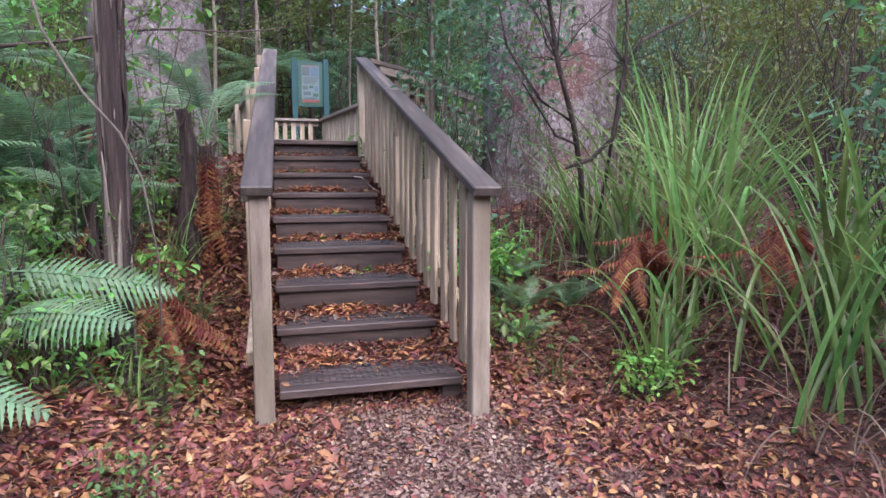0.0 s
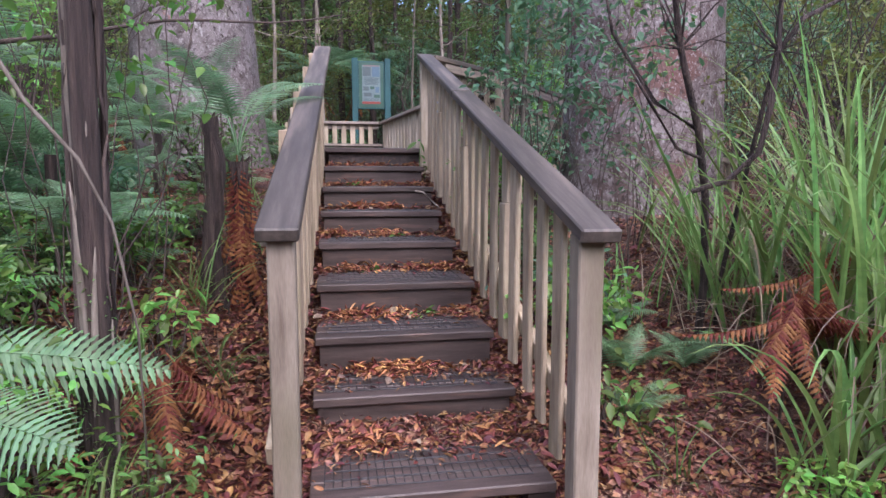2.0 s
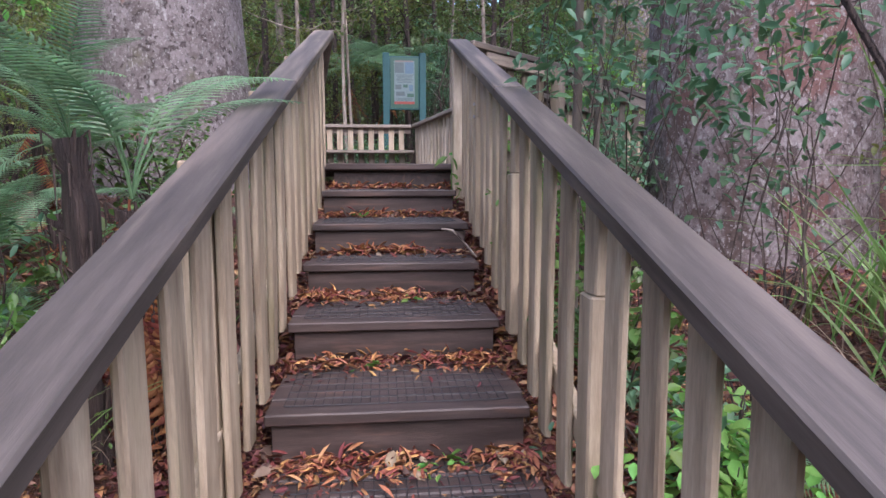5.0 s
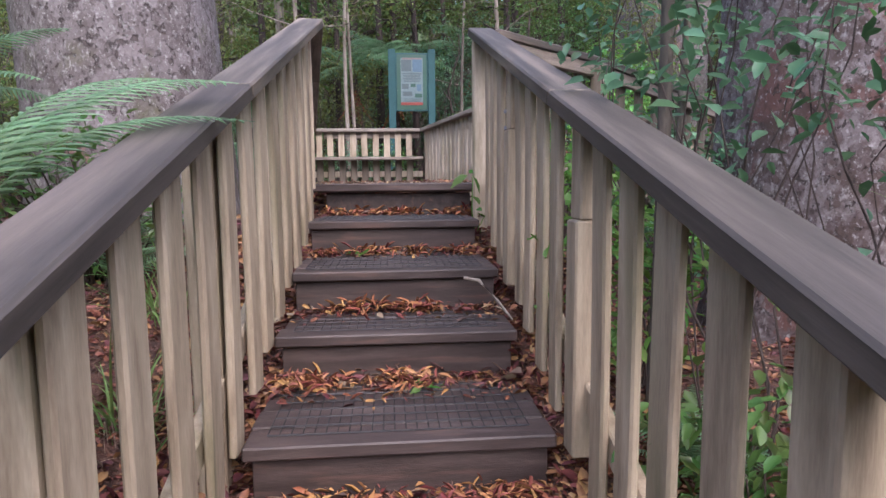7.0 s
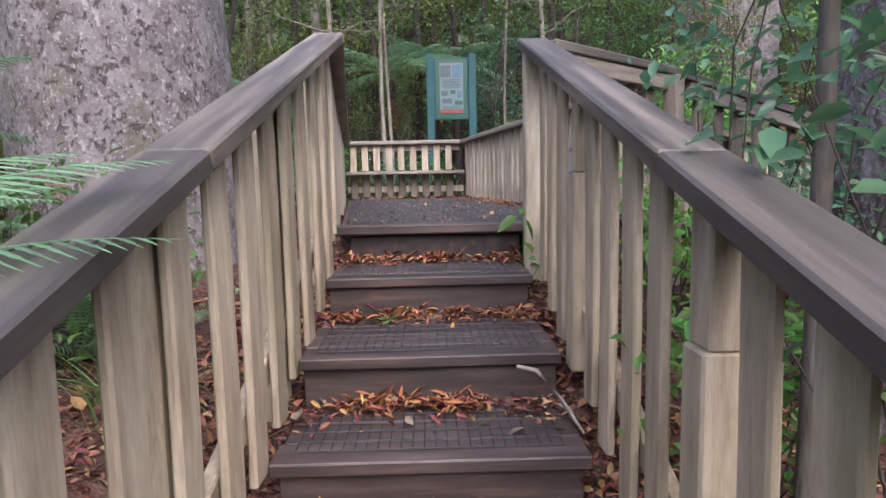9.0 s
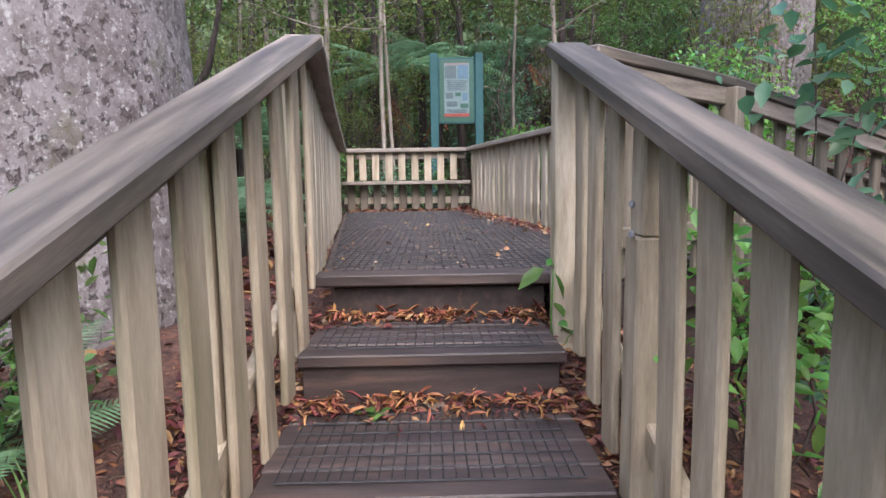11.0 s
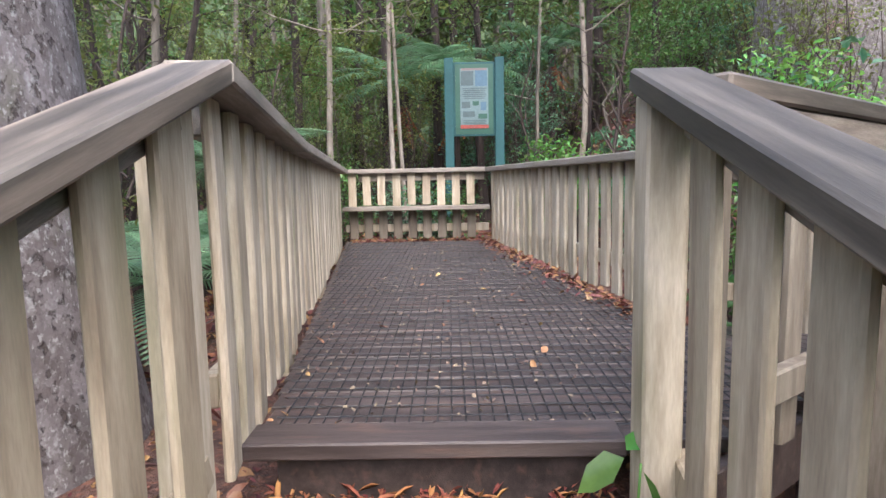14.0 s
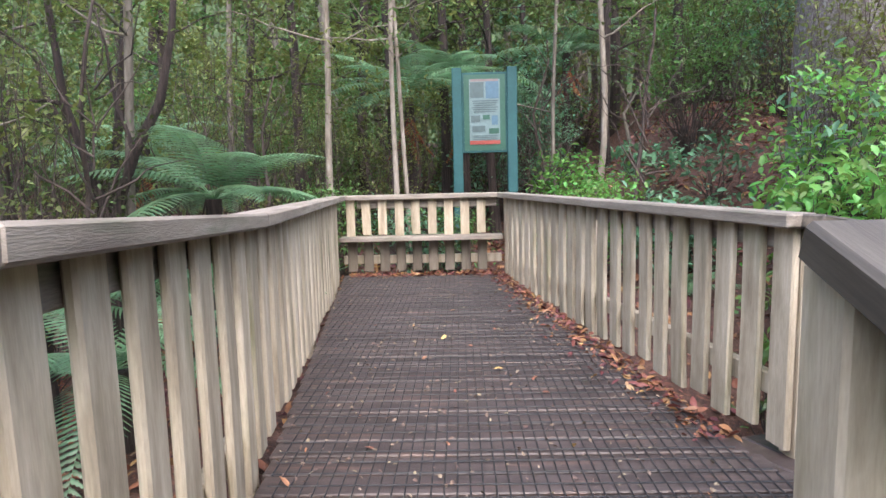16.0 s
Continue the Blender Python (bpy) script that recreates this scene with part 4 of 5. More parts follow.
shrub(-1.45, 4.1, "leafy spray of broad green leaves by the trunk", 1.85, 0.5, 12, 260, 0.06, LEAFL, seed=77, low=0.85, spread=0.12, stem=0.005)
for k, (x, y, n, ln) in enumerate(((-1.32, 3.62, 40, 0.55), (-1.15, 4.75, 40, 0.6), (-1.55, 5.2, 40, 0.6), (-1.45, 3.1, 22, 0.35), (-0.95, 5.9, 40, 0.5), (-1.1, 6.6, 40, 0.55), (-1.9, 2.75, 30, 0.5))):
    sedge(x, y, "small tuft of narrow green grass blades", n, ln, 0.011, 0.9, 1.0, 14, 0.05)
shrub(-0.95, 2.15, "low clump of feathery green moss and seedlings", 0.16, 0.16, 18, 420, 0.022, LEAF, seed=5, spread=0.035, low=0.1)
shrub(-1.05, 2.45, "small green seedlings in the leaf litter", 0.22, 0.14, 10, 160, 0.025, LEAF, seed=6, spread=0.04, low=0.1)

# the bank with sedges opposite
for k, (x, y, n, ln, w) in enumerate(((2.0, 4.2, 26, 1.65, 0.032), (2.45, 4.0, 24, 1.9, 0.036), (2.25, 3.75, 60, 1.75, 0.040), (2.75, 4.5, 60, 1.9, 0.036), (1.75, 3.3, 22, 1.25, 0.036), (2.35, 2.75, 26, 1.5, 0.044), (1.95, 4.6, 60, 1.35, 0.022),
                                        (3.2, 3.5, 40, 1.7, 0.034), (1.88, 2.35, 8, 1.2, 0.036), (1.62, 3.1, 8, 1.1, 0.036), (1.95, 1.95, 8, 1.15, 0.038), (2.0, 2.75, 12, 1.35, 0.04), (1.6, 4.9, 10, 0.8, 0.018), (2.1, 5.3, 24, 0.9, 0.02), (2.05, 2.2, 14, 1.2, 0.034), (3.4, 5.2, 60, 1.6, 0.022))):
    sedge(x, y, "tall clump of arching bright green sedge blades", n, ln, w, 0.55, 0.85, int(n * 0.9), 0.12)
shrub(1.42, 3.02, "small bright green seedling plant beside the path", 0.28, 0.15, 14, 200, 0.042, SEEDLING, seed=91, spread=0.05, low=0.25)
fern(1.22, 4.28, "green fern at the foot of the railing", 7, 0.5, seed=2, pitch=(25, 60))
fern(1.05, 3.95, "green fern at the foot of the railing", 6, 0.35, seed=3)
fern(1.32, 4.75, "green fern at the foot of the railing", 8, 0.5, seed=8, pitch=(25, 60))
fern(1.55, 4.25, "green fern at the foot of the railing", 7, 0.45, seed=9, pitch=(25, 60))
fern(0.98, 5.6, "green fern at the foot of the railing", 7, 0.4, seed=10, pitch=(25, 60))
shrub(0.95, 3.85, "low glossy green plants at the railing foot", 0.35, 0.25, 12, 160, 0.06, LEAF, seed=12, low=0.15)
shrub(1.0, 4.8, "low glossy green plants at the railing foot", 0.5, 0.3, 14, 200, 0.06, LEAFB, seed=13, low=0.15)
for x, y, z, n in ((1.62, 3.55, 0.86, 16), (2.3, 3.15, 0.98, 14), (2.05, 3.9, 1.0, 10)):
    dead = thing("dead_fern", "orange-brown dead fern fronds hanging in the sedge", "fern", at=(x, y, z))
    for k in range(n):
        frond(dead, (0.05 * (k % 4), 0.05 * (k % 3) - 0.05, 0.03 * (k % 5) - 0.05), 0.5 + 0.05 * (k % 3), -100 + 23 * (k % 5) + (170 if k % 4 == 0 else 0), -18 - 9 * (k % 5), 0, FROND_DEAD, "dead_frond")
    stalk = tube([(0, 0, 0.0), (0.03, 0.05, -0.4), (0.05, 0.1, ground_z(x + 0.05, y + 0.1) - z)], [0.006, 0.007, 0.008], 5)
    part("stalk", mesh_of("stalk", *stalk, TWIG, True), dead)

crook = thing("bare_shrub", "contorted bare dark branches of a small shrub", "shrub", at=(1.66, 4.3, 0.3))
for piece in ([
    tube([(0.1, 0.2, -0.1), (0.08, 0.1, 0.5), (0.0, 0.0, 1.0), (-0.12, -0.1, 1.35), (-0.3, -0.2, 1.75), (-0.42, -0.25, 2.3), (-0.5, -0.2, 2.9)], [0.024, 0.023, 0.021, 0.02, 0.017, 0.013, 0.008], 7),
    tube([(-0.30, -0.35, 1.03), (-0.16, -0.42, 1.08), (-0.02, -0.46, 1.22), (0.03, -0.46, 1.45), (0.07, -0.44, 1.7), (0.2, -0.42, 1.86), (0.5, -0.35, 2.0), (0.8, -0.3, 2.15)], [0.012, 0.014, 0.015, 0.015, 0.014, 0.013, 0.010, 0.005], 7),
    tube([(0.07, -0.44, 1.7), (0.1, -0.4, 2.0), (0.06, -0.38, 2.5), (0.1, -0.3, 3.0)], [0.012, 0.012, 0.010, 0.007], 6),
    tube([(0.2, 0.2, -0.1), (0.2, 0.1, 0.6), (0.12, -0.2, 1.2), (0.07, -0.44, 1.72)], [0.016, 0.015, 0.013, 0.013], 6),
    tube([(-0.12, -0.1, 1.35), (-0.35, -0.05, 1.5), (-0.6, -0.05, 1.85), (-0.68, -0.1, 2.1)], [0.013, 0.011, 0.009, 0.006], 6),
    tube([(-0.05, -0.05, 1.2), (-0.3, -0.2, 1.25), (-0.5, -0.3, 1.45), (-0.62, -0.3, 1.62)], [0.01, 0.009, 0.008, 0.005], 6)]
    + [limb((0.07, -0.44, 1.7), (0.07 + 0.3 * math.cos(k * 1.1), -0.44 + 0.2 * math.sin(k), 1.75 + 0.3 * math.sin(k * 1.7) + 0.1), 0.3, 5, 0.005, 0.001, k, 4) for k in range(16)]
    + [limb((-0.3, -0.2, 1.75), (-0.3 + 0.5 * math.cos(k * 2.1), -0.2 + 0.3 * math.sin(k), 2.0 + 0.5 * math.sin(k * 1.3) + 0.2), 0.3, 5, 0.006, 0.001, k, 4) for k in range(12)]):
    part("branch", mesh_of("branch", *piece, BARK, True), crook)

RIGHT = [(1.12, 5.65, 2.6, 0.42, LEAFB, 0.065, 14), (1.45, 5.05, 2.35, 0.4, LEAFB, 0.06, 12), (1.2, 6.5, 2.0, 0.3, LEAFB, 0.06, 6), (2.55, 2.5, 2.2, 0.5, LEAFB, 0.075, 16),
         (3.2, 3.0, 2.6, 0.7, LEAFL, 0.06, 20), (4.0, 4.4, 3.0, 0.9, LEAFY, 0.05, 36), (3.9, 6.0, 3.4, 1.0, LEAFY, 0.055, 50), (1.9, 5.6, 2.6, 0.35, LEAF, 0.05, 8),
         (1.62, 7.2, 1.1, 0.3, LEAFB, 0.06, 22), (4.8, 7.4, 3.4, 1.0, LEAFY, 0.055, 60), (1.05, 7.0, 0.8, 0.22, LEAFL, 0.06, 10), (4.8, 5.2, 3.8, 1.2, LEAFY, 0.06, 70), (2.3, 1.9, 1.3, 0.4, LEAF, 0.05, 30),
         (0.95, 5.2, 0.6, 0.22, LEAF, 0.06, 9), (0.95, 6.1, 0.7, 0.22, LEAFL, 0.06, 9), (1.05, 4.5, 0.5, 0.2, LEAFL, 0.06, 9)]
for k, (x, y, h, r, m, sz, heads) in enumerate(RIGHT):
    shrub(x, y, "glossy-leaved green shrub in front of the red trunk" if x < 2.1 else "tall leafy green shrub on the bank", h, r, heads, int(heads * (44 if x < 1.5 else 26)), sz, m,
          seed=120 + k, spread=0.11, low=0.45 if x < 2.1 else 0.2, bark=TWIG, stem=0.006 if x < 2.1 else 0.012)
tree(0.93, 5.86, "slim mossy sapling with glossy leaves beside the railing", 0.03, 4.6, GREYBARK, 420, 61, (0.01, 0), 0.075, 0.42, LEAFB, 12, 0.16, 0.9)
tree(1.22, 6.3, "slim mossy sapling with glossy leaves beside the railing", 0.02, 4.2, GREYBARK, 300, 67, (0.02, 0), 0.07, 0.45, LEAF, 10, 0.16, 0.8)
sprig = thing("seedling", "broad-leaved green seedling growing up through the steps", "plant", at=(0.52, 7.62, 1.25))
part("stem", mesh_of("stem", *join([limb((0, 0, 0), (-0.02, -0.03, 0.55), 0.1, 5, 0.006, 0.003, 1, 5), limb((0, 0, 0.2), (0.05, -0.08, 0.3), 0.1, 4, 0.004, 0.002, 2, 5)]), LEAFL, True), sprig)
part("foliage", leaves_mesh("foliage", np.array([(-0.02, -0.05, 0.54), (-0.05, 0.0, 0.55), (0.0, -0.05, 0.34), (-0.03, -0.03, 0.28), (0.03, -0.05, 0.22), (0.0, -0.08, 0.18), (-0.02, -0.05, 0.42), (0.02, 0.02, 0.3), (-0.04, 0.02, 0.56)]), 0.10, LEAFL, 0.5, 0.6), sprig)

# ---- plants round the platform ----
ROUND = [(-3.2, 10.2, 2.6, 1.0, LEAFY, 0.05), (-3.9, 12.2, 4.2, 1.3, LEAFD, 0.045), (-3.3, 14.6, 4.4, 1.1, LEAFY, 0.045), (-5.0, 10.5, 4.2, 1.3, LEAFD, 0.05), (-2.2, 15.8, 3.4, 0.9, LEAFY, 0.045),
         (-5.6, 14.0, 5.0, 1.5, LEAFD, 0.05), (-0.9, 16.4, 2.6, 0.8, LEAFY, 0.05), (1.7, 15.6, 1.3, 0.45, LEAFL, 0.08), (2.2, 13.2, 0.8, 0.4, LEAFB, 0.08), (3.3, 12.2, 1.9, 0.6, LEAFL, 0.07),
         (2.9, 11.3, 1.5, 0.5, LEAFL, 0.09), (3.7, 13.0, 2.8, 0.6, LEAFY, 0.045), (1.6, 18.2, 3.0, 0.7, LEAFB, 0.06), (3.6, 16.6, 2.6, 1.0, LEAF, 0.06), (5.6, 12.4, 2.6, 0.9, LEAFL, 0.06),
         (-1.4, 14.5, 1.2, 0.5, LEAF, 0.05), (5.2, 16.8, 3.2, 1.2, LEAFB, 0.06), (0.0, 14.4, 0.8, 0.4, LEAF, 0.05), (1.5, 13.6, 1.1, 0.4, LEAFL, 0.06), (-0.5, 14.2, 0.9, 0.4, LEAFB, 0.05)]
for k, (x, y, h, r, m, sz) in enumerate(ROUND):
    shrub(x, y, "green forest shrub growing beyond the platform railing", h, r, 30 + int(30 * r), int(2400 * r), sz, m, seed=220 + k, spread=0.14)
for k, (x, y, h, ln) in enumerate(((-2.4, 13.2, 1.5, 1.5), (-0.7, 17.3, 2.6, 1.6), (-2.8, 11.0, 0.9, 1.2), (0.2, 18.6, 3.0, 1.7), (-1.6, 9.8, 0.5, 0.9), (-1.9, 11.6, 0.6, 1.0), (-5.0, 17.0, 2.6, 1.7), (2.4, 20.5, 2.8, 1.6))):
    tree_fern(x, y, "spreading green tree fern beyond the platform", h, 0.08, 17, ln, 40 + k, 5, pitch=(-8, 35))
for k, (x, y) in enumerate(((1.6, 14.6), (1.25, 15.2), (2.0, 15.0), (2.1, 12.6), (-1.6, 13.9), (-0.1, 15.2), (2.7, 15.6))):
    fern(x, y, "low green fern on the leaf-strewn slope", 8, 0.65, seed=60 + k)
STEMS = [(-0.72, 14.9, 0.04, PALEBARK, (0.0, 0)), (-0.52, 14.95, 0.032, PALEBARK, (-0.045, 0.0)), (-1.62, 15.4, 0.05, PALEBARK, (0.0, 0)), (2.1, 16.3, 0.05, PALEBARK, (0.02, 0)), (1.5, 15.9, 0.035, GREYBARK, (-0.01, 0)),
         (0.75, 18.3, 0.09, BARK, (-0.03, 0)), (-3.0, 12.6, 0.05, GREYBARK, (0.05, 0)), (-4.5, 13.0, 0.08, GREYBARK, (-0.03, 0)), (2.9, 19.0, 0.10, BARK, (0, 0)), (-4.4, 11.6, 0.07, GREYBARK, (0.10, 0.02)),
         (-2.6, 17.5, 0.09, BARK, (0, 0)), (4.4, 19.5, 0.10, BARK, (0, 0)), (-3.4, 16.4, 0.06, GREYBARK, (0.02, 0)), (6.2, 13.6, 0.09, GREYBARK, (0.01, 0)), (7.4, 15.0, 0.1, GREYBARK, (0, 0)), (-0.2, 19.5, 0.11, BARK, (0.01, 0)), (1.6, 21, 0.1, BARK, (0.0, 0)), (-1.1, 18.2, 0.08, BARK, (0.0, 0)), (-1.9, 20, 0.12, BARK, (0.01, 0)), (3.6, 21.5, 0.12, BARK, (0, 0)), (5.4, 20, 0.1, BARK, (0.01, 0)), (-3.9, 19, 0.11, BARK, (0, 0)), (-5.8, 18, 0.1, BARK, (0.01, 0)), (0.3, 22.5, 0.13, BARK, (-0.01, 0)), (-4.0, 14.2, 0.07, BARK, (0.06, 0)), (-5.2, 12.4, 0.06, BARK, (-0.05, 0))]
for k, (x, y, r, b, ln) in enumerate(STEMS):
    tree(x, y, "slender forest tree with a narrow pale trunk" if b is PALEBARK else "slender dark forest tree trunk with thin crown", r, 8.5 + (k % 4), b, 1700, 300 + k, ln, 0.07, 0.3, LEAFY if k % 3 == 0 else LEAFD, 16, 0.32, 1.3)
snag = thing("dead_branch", "crooked bare dead branch on the slope", "branch", at=(3.0, 16.8, ground_z(3.0, 16.8)))
part("stem", mesh_of("stem", *join([tube([(0.3, 0, 0), (0.1, 0, 0.25), (-0.25, 0, 0.55), (-0.35, 0, 1.0), (-0.2, 0, 1.25), (-0.05, 0, 1.5)], [0.04, 0.035, 0.03, 0.025, 0.02, 0.01], 7),
                                    limb((-0.3, 0, 0.8), (0.05, 0.1, 1.0), 0.2, 5, 0.015, 0.004, 3)]), GREYBARK, True), snag)

# ---- forest all round ----
protos = []
for k in range(6):
    p = tree(-9 + 3.2 * k, 24.0 + (k * 37 % 5), "tall forest tree with dark trunk and dense crown", 0.12 + 0.02 * (k % 3), 12 + k % 3, BARK if k % 2 else GREYBARK, 3200, 500 + k,
             (0.02 * (k - 3), 0), 0.15, 0.2, (LEAFD, LEAF, LEAFY)[k % 3], 24, 0.34, 2.3)
    tagged(p, group="forest trees")
    protos.append(p)
spots = []
for k in range(400):
    x, y = rnd.uniform(-24, 24), rnd.uniform(-14, 40)
    gap = 4.5 if y > 19 else 46.0
    inside = (abs(x) < 8.5 and -9 < y < 21) or (x * x + (y - 3) ** 2 < 100)
    if inside or any((x - a) ** 2 + (y - b) ** 2 < gap for a, b in spots) or len(spots) > 92:
        continue
    spots.append((x, y))
    copy_thing(protos[k % 6], pose(x, y, ground_z(x, y) - 0.25, 0, 0, rnd.uniform(0, 360)))
for k, (x, y) in enumerate(((1.2, 26), (3.4, 27.5), (2.2, 31), (-0.6, 29), (5.5, 30), (-3, 27), (0.4, 34), (4.0, 36))):
    copy_thing(protos[k % 6], pose(x, y, ground_z(x, y) - 0.25, 0, 0, 50 * k))
low_protos = []
for k in range(4):
    p = shrub(-8 + 4.5 * k, 20.5, "dense dark green shrub of the far understorey", 3.2 + 0.5 * k, 1.6, 60, 2600, 0.10, (LEAFD, LEAF, LEAFB, LEAFY)[k], seed=700 + k, spread=0.25, low=0.05)
    tagged(p, group="far understorey")
    low_protos.append(p)
spots = []
for k in range(400):
    x, y = rnd.uniform(-17, 17), rnd.uniform(-9, 30)
    if (abs(x) < 6.3 and -8 < y < 19.5) or any((x - a) ** 2 + (y - b) ** 2 < 3.4 for a, b in spots) or len(spots) > 85:
        continue
    spots.append((x, y))
    copy_thing(low_protos[k % 4], pose(x, y, ground_z(x, y) - 0.15, 0, 0, rnd.uniform(0, 360)))


def build_backdrop():
    WOODS = material("distant_woods", [(0.012, 0.022, 0.008), (0.035, 0.06, 0.022), (0.07, 0.105, 0.045)], 0.5, (1, 1, 0.5), 0.9, 0, 3)
    n, r = 72, 58
    verts, faces = [], []
    for k in range(n):
        a = 2 * math.pi * k / n
        for z in (-4, 8 + 3 * noise.noise(Vector((k * 0.6, 0, 0))), 20 + 5 * noise.noise(Vector((k * 0.9, 3, 0)))):
            verts.append((r * math.cos(a), 10 + r * math.sin(a), z))
    for k in range(n):
        for j in range(2):
            a, b = 3 * k + j, 3 * ((k + 1) % n) + j
            faces.append((a, b, b + 1, a + 1))
    tagged(new("backdrop", mesh_of("backdrop", verts, faces, WOODS)), "dim green wall of distant forest", "forest", "", "structure")


build_backdrop()


# ---- leaf litter ----
def scatter(name, label, n, area, size, mat, height, narrow=0.45, lift=0.006):
    """Small dead leaves lying at all angles on the ground of an area."""
    pts = []
    while len(pts) < n:
        x, y = area(rnd)
        z = height(x, y)
        if z is not None:
            pts.append((x, y, z + lift + abs(rnd.gauss(0, 0.008))))
    me = leaves_mesh(name, np.array(pts), size, mat, 0.02, narrow, 0.35, 0.6)
    return tagged(new(name, me), label, "leaf litter", "", "stuff")


def on_ground(x, y):
    if -0.52 < x < 0.52 and 3.5 < y < 13.3:
        return ground_z(x, y) if y < 7.8 else None
    return ground_z(x, y)


def on_steps(x, y):
    for k in range(8):
        if TREAD_Y[k] + 0.01 < y <= TREAD_Y[k + 1] + 0.045:
            return FIRST + k * RISE
    return None


def tread_area(r):
    k = min(7, int(8 * r.random() ** 1.7))
    x = r.uniform(-0.5, 0.5) if r.random() < 0.6 else r.choice((-1, 1)) * (0.5 - abs(r.gauss(0, 0.1)))
    return max(-0.5, min(0.5, x)), TREAD_Y[k + 1] + 0.03 - abs(r.gauss(0, 0.12 if k < 5 else 0.09)) * (1.3 if k < 2 else 1)


def spray_area(r):
    k = min(7, int(8 * r.random() ** 1.3))
    c = random.Random(k * 7 + int(r.random() * 5)).uniform(-0.42, 0.42)
    return max(-0.49, min(0.49, r.gauss(c, 0.06))), TREAD_Y[k + 1] + 0.03 - abs(r.gauss(0.02, 0.06 if k > 4 else 0.1))


def litter_area(r):
    while True:
        x, y = (r.gauss(0, 2.4), r.gauss(3.5, 2.6)) if r.random() < 0.5 else (r.gauss(0, 1.3), r.gauss(3.9, 1.4))
        if abs(x) < 7 and not (y < 3.4 and abs(x - 0.25 - 0.05 * y) < 0.62 and r.random() < 0.88):
            return x, y


scatter("leaf_litter", "russet and brown dead leaves carpeting the ground", 90000, litter_area, 0.032, LITTER, on_ground)
scatter("leaf_litter", "fine brown needles and twig bits over the ground", 24000, litter_area, 0.055, DRYLITTER, on_ground, 0.07)
scatter("leaf_litter", "coarse brown dead leaves around the foot of the steps", 5000, litter_area, 0.055, LITTER, on_ground, 0.6)
scatter("leaf_litter", "thin brown litter under the trees beyond the platform", 16000, lambda r: (r.uniform(-5, 7), r.uniform(8.5, 20)), 0.09, LITTER, on_ground)
scatter("wood_chips", "small pale chips and crumbs trodden into the path", 24000, lambda r: (r.gauss(0.25, 0.5), 3.5 - abs(r.gauss(0, 1.9))), 0.017, GRAVEL, on_ground, 0.7, 0.003)
scatter("leaf_litter", "orange and brown dead leaves lying on the treads", 4200, tread_area, 0.035, LITTER, on_steps, 0.35, 0.004)
scatter("leaf_litter", "small pale flecks of leaf on the platform netting", 1500, lambda r: (r.uniform(-1.05, 1.0), r.uniform(7.95, 13.2)), 0.016, FLECK, lambda x, y: TOP if deck_left(y) + 0.02 < x < deck_right(y) - 0.05 else None, 0.6, 0.007)
scatter("leaf_litter", "brown leaves drifted against the platform railing", 1100, lambda r: ((lambda y: (deck_right(y) - abs(r.gauss(0, 0.09)), y))(r.uniform(9.2, 13.25))), 0.04, LITTER, lambda x, y: TOP, 0.45)
scatter("leaf_litter", "brown leaves drifted against the end railing", 700, lambda r: (r.uniform(-1.05, 0.45), 13.27 - abs(r.gauss(0, 0.06))), 0.04, LITTER, lambda x, y: TOP, 0.45)
scatter("leaf_litter", "curled tan and russet leaves on the banks", 9000, lambda r: (r.choice((-1, -1, 1)) * (0.62 + abs(r.gauss(0, 0.55))), r.gauss(3.3, 0.9)), 0.044, LITTER, on_ground, 0.42, 0.012)
scatter("leaf_litter", "feathery orange sprays heaped at the back of the treads", 3000, spray_area, 0.05, SPRAY, lambda x, y: (lambda z: None if z is None else z + rnd.uniform(0, 0.025))(on_steps(x, y)), 0.22, 0.012)
scatter("leaf_litter", "pale curled scraps of leaf on the treads", 90, tread_area, 0.07, FLECK, on_steps, 0.45, 0.016)
scatter("leaf_litter", "scattered yellow and orange single leaves on the platform", 45, lambda r: (r.uniform(-1.05, 1.0), r.uniform(7.95, 13.2)), 0.035, SINGLE, lambda x, y: TOP if deck_left(y) + 0.02 < x < deck_right(y) - 0.05 else None, 0.6, 0.008)
stick = thing("fallen_twig", "pale bare curved twig lying on a tread", "twig", at=(0.3, 6.62, FIRST + 5 * RISE + 0.012))
part("stem", mesh_of("stem", *tube([(0.02, 0.0, 0.15), (0.09, -0.02, 0.14), (0.16, -0.1, 0.06), (0.2, -0.28, 0.004)], [0.008, 0.009, 0.008, 0.005], 7), PALEBARK, True), stick)
scatter("leaf_litter", "red-brown dead leaves heaped along the stair sides", 6000, lambda r: (r.choice((-1, 1)) * r.uniform(0.48, 0.95), r.uniform(3.5, 7.9)), 0.05, LITTER, lambda x, y: ground_z(x, y) + rnd.uniform(0, 0.05), 0.4)
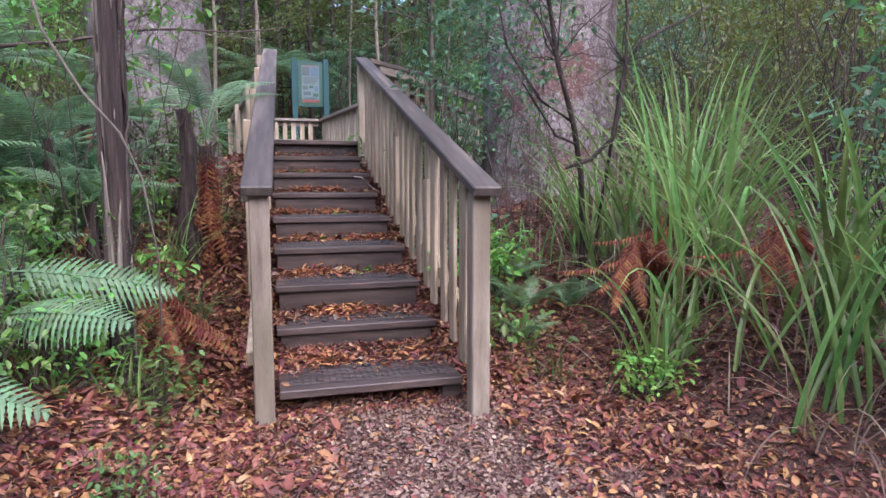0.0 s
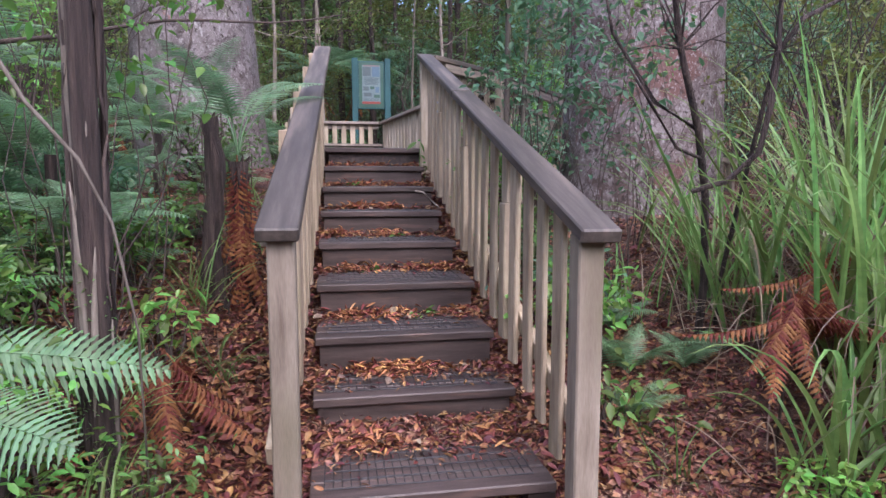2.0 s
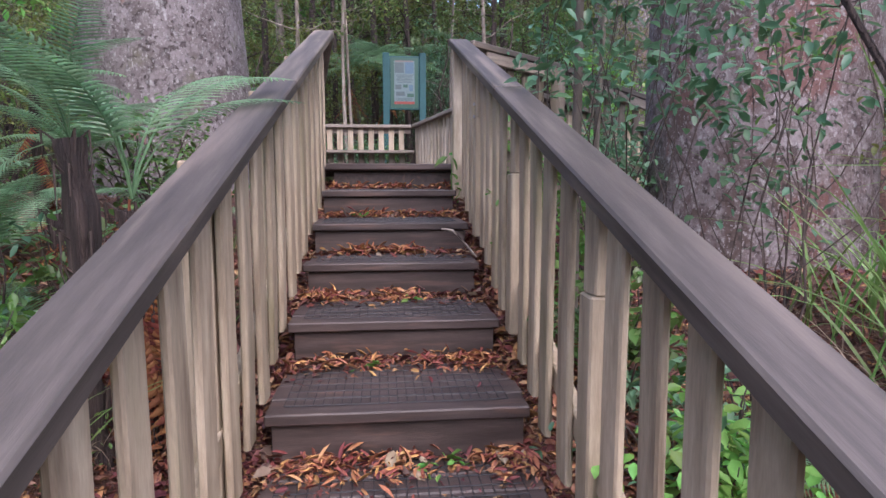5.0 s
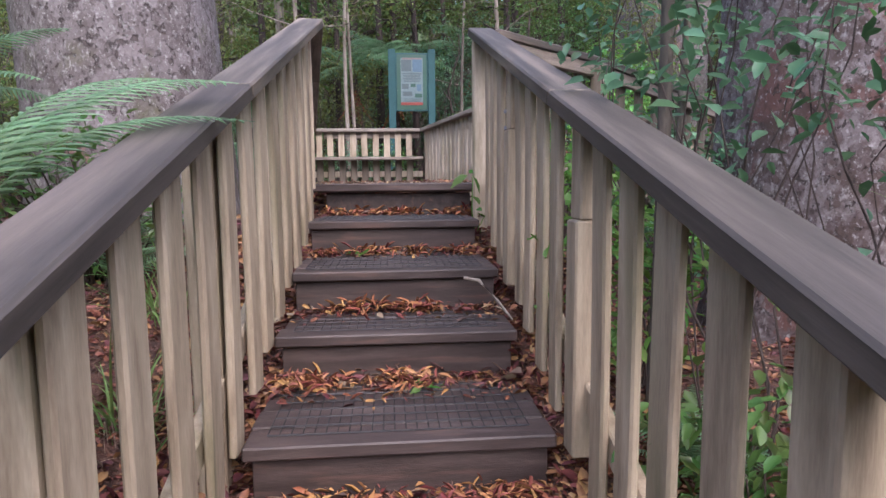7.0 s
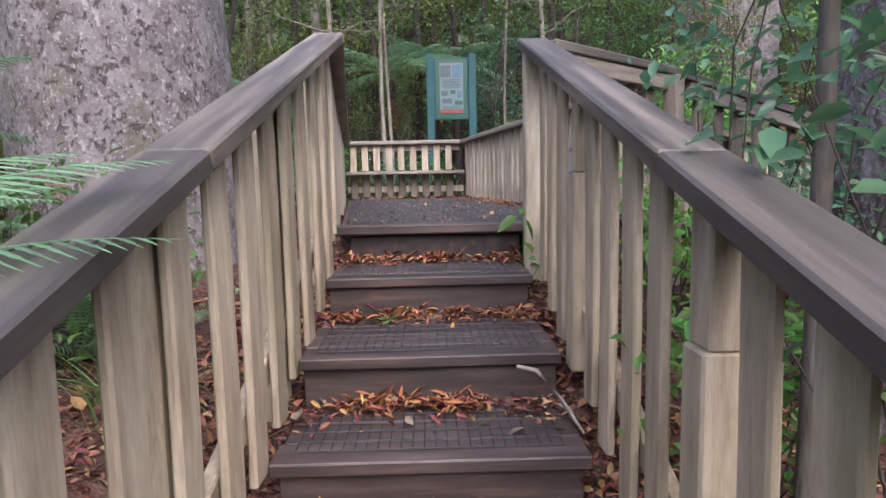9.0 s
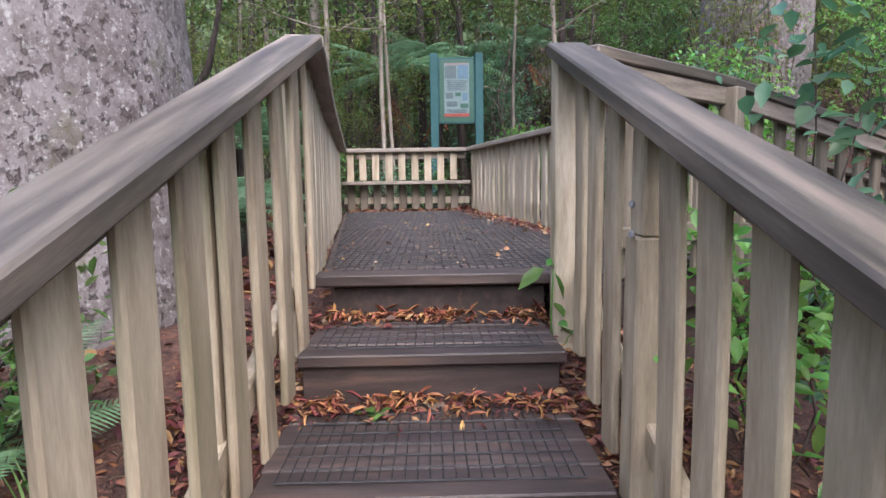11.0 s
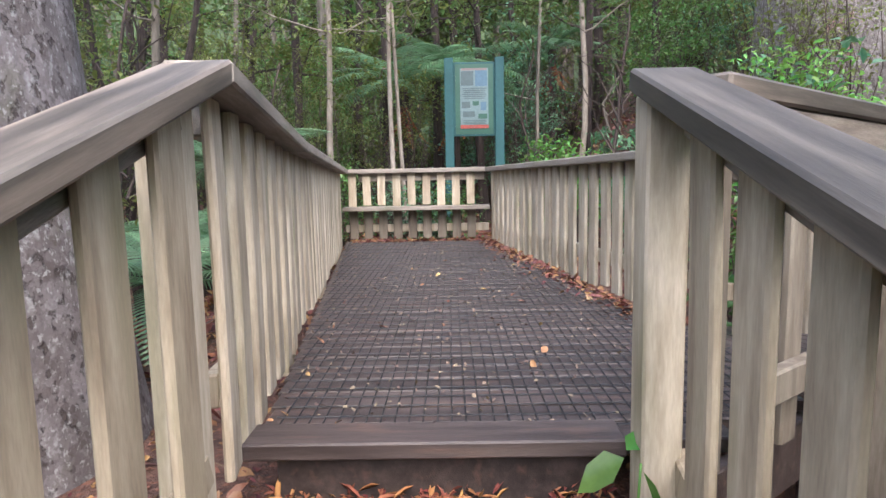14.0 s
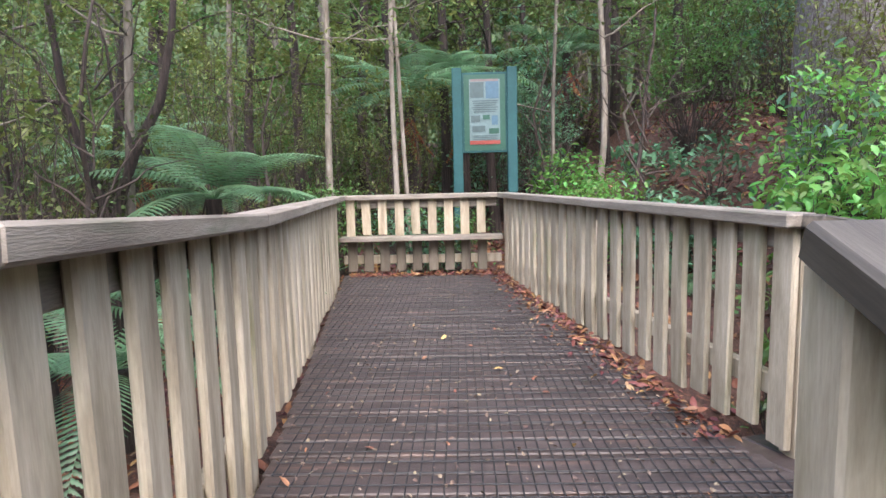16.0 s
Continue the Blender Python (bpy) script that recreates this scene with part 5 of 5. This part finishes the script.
for k, (x, y, z) in enumerate(((-3.1, 12.0, 0.2), (-4.4, 13.4, 0.0), (-2.7, 14.8, 0.4), (-4.9, 11.2, 0.0), (2.3, 14.6, 1.9), (1.3, 16.9, 1.9))):
    bare = thing("bare_shrub", "twiggy bare branching shrub under the trees", "shrub", at=(x, y, ground_z(x, y) - 0.05))
    rr = random.Random(900 + k)
    top = Vector((rr.uniform(-0.5, 0.5), rr.uniform(-0.3, 0.3), 2.6 + rr.random()))
    limbs = [limb((0, 0, 0), top, 0.15, 8, 0.035, 0.012, k)]
    for j in range(16):
        h = rr.uniform(0.25, 1.0)
        p = top * h
        limbs.append(limb(p, p + Vector((rr.uniform(-1.2, 1.2), rr.uniform(-0.8, 0.8), rr.uniform(0.2, 1.3))), 0.3, 6, 0.016 * (1.3 - h), 0.002, j + 20 * k, 5))
    for piece in limbs:
        part("branch", mesh_of("branch", *piece, TWIG, True), bare)
for k, (x, y, h, r, n, sz, m) in enumerate(((2.35, 11.0, 1.2, 0.35, 110, 0.11, LEAF), (3.0, 11.9, 2.0, 0.5, 160, 0.10, LEAFB), (2.0, 10.6, 0.9, 0.25, 60, 0.12, LEAF), (3.6, 11.4, 1.7, 0.5, 150, 0.10, LEAF), (2.7, 15.6, 1.0, 0.5, 200, 0.11, LEAFB), (2.1, 14.3, 0.7, 0.35, 110, 0.10, LEAFL), (3.3, 14.9, 1.0, 0.4, 130, 0.11, LEAFB))):
    shrub(x, y, "broad-leaved green shrub on the slope", h, r, 14, n, sz, m, seed=800 + k, spread=0.12, low=0.3, narrow=0.45)
shrub(3.75, 12.6, "yellow-green fine-leaved spray in front of a trunk", 3.4, 0.6, 30, 1300, 0.045, LEAFY, seed=820, spread=0.16, low=0.45)
forked = thing("tree", "leaning forked dark tree with a few leafy twigs", "tree", at=(-3.05, 12.4, ground_z(-3.05, 12.4) - 0.1))
part("trunk", mesh_of("trunk", *join([tube([(0, 0, 0), (0.03, 0, 1.0), (0.10, 0, 1.7), (0.28, 0, 2.15), (0.55, 0, 2.6), (0.7, 0, 3.2), (0.8, 0.1, 4.4)], [0.06, 0.055, 0.05, 0.045, 0.04, 0.03, 0.015], 9, 0.2, 2),
                                     tube([(0.06, 0, 1.4), (-0.15, 0, 2.1), (-0.3, 0, 2.6), (-0.35, 0, 3.3), (-0.5, 0.1, 4.3)], [0.045, 0.04, 0.035, 0.03, 0.015], 9, 0.2, 5),
                                     limb((0.28, 0, 2.15), (0.1, -0.1, 3.4), 0.2, 6, 0.025, 0.006, 3), limb((-0.3, 0, 2.6), (-1.3, -0.2, 2.7), 0.25, 7, 0.022, 0.004, 6), limb((-0.2, 0, 2.3), (-1.1, 0, 3.6), 0.25, 7, 0.022, 0.004, 9)]), BARK, True), forked)
part("crown", leaves_mesh("crown", clumps(1400, 1.2, 30, 0.16) + np.array([0.0, 0.1, 4.0]), 0.05, LEAFY), forked)
brown = thing("dead_fern", "curled brown dead fern fronds on the bank", "fern", at=(-1.05, 3.75, ground_z(-1.05, 3.75) + 0.35))
for k in range(9):
    frond(brown, (0.02 * k - 0.08, 0.05 * (k % 3), 0.03 * (k % 4)), 0.5 + 0.05 * (k % 3), 160 + 41 * k, -25 - 7 * (k % 5), 0, FROND_DEAD, "dead_frond")
for k, (x, y, n, ln) in enumerate(((-1.2, 3.2, 22, 0.4), (-1.0, 4.3, 26, 0.45), (-1.3, 4.1, 24, 0.5), (1.15, 3.6, 14, 0.4), (-0.85, 2.0, 8, 0.25))):
    sedge(x, y, "small tuft of narrow green grass blades", n, ln, 0.012, 0.9, 1.0, 14, 0.05)
for k, (x, y, z) in enumerate(((0.12, 4.85, FIRST + 2 * RISE), (0.18, 4.90, FIRST + 2 * RISE), (-0.12, 5.5, FIRST + 3 * RISE), (0.1, 6.1, FIRST + 4 * RISE), (-0.2, 7.2, FIRST + 6 * RISE))):
    sprout = thing("leaf_sprig", "small fallen sprig of green leaves on a tread", "leaf", at=(x, y, z + 0.008))
    part("foliage", leaves_mesh("foliage", rng.normal(0, 0.025, (9, 3)) * np.array([1, 1, 0.2]) + np.array([0, 0, 0.01]), 0.045, LEAFL, 0.0, 0.5), sprout)
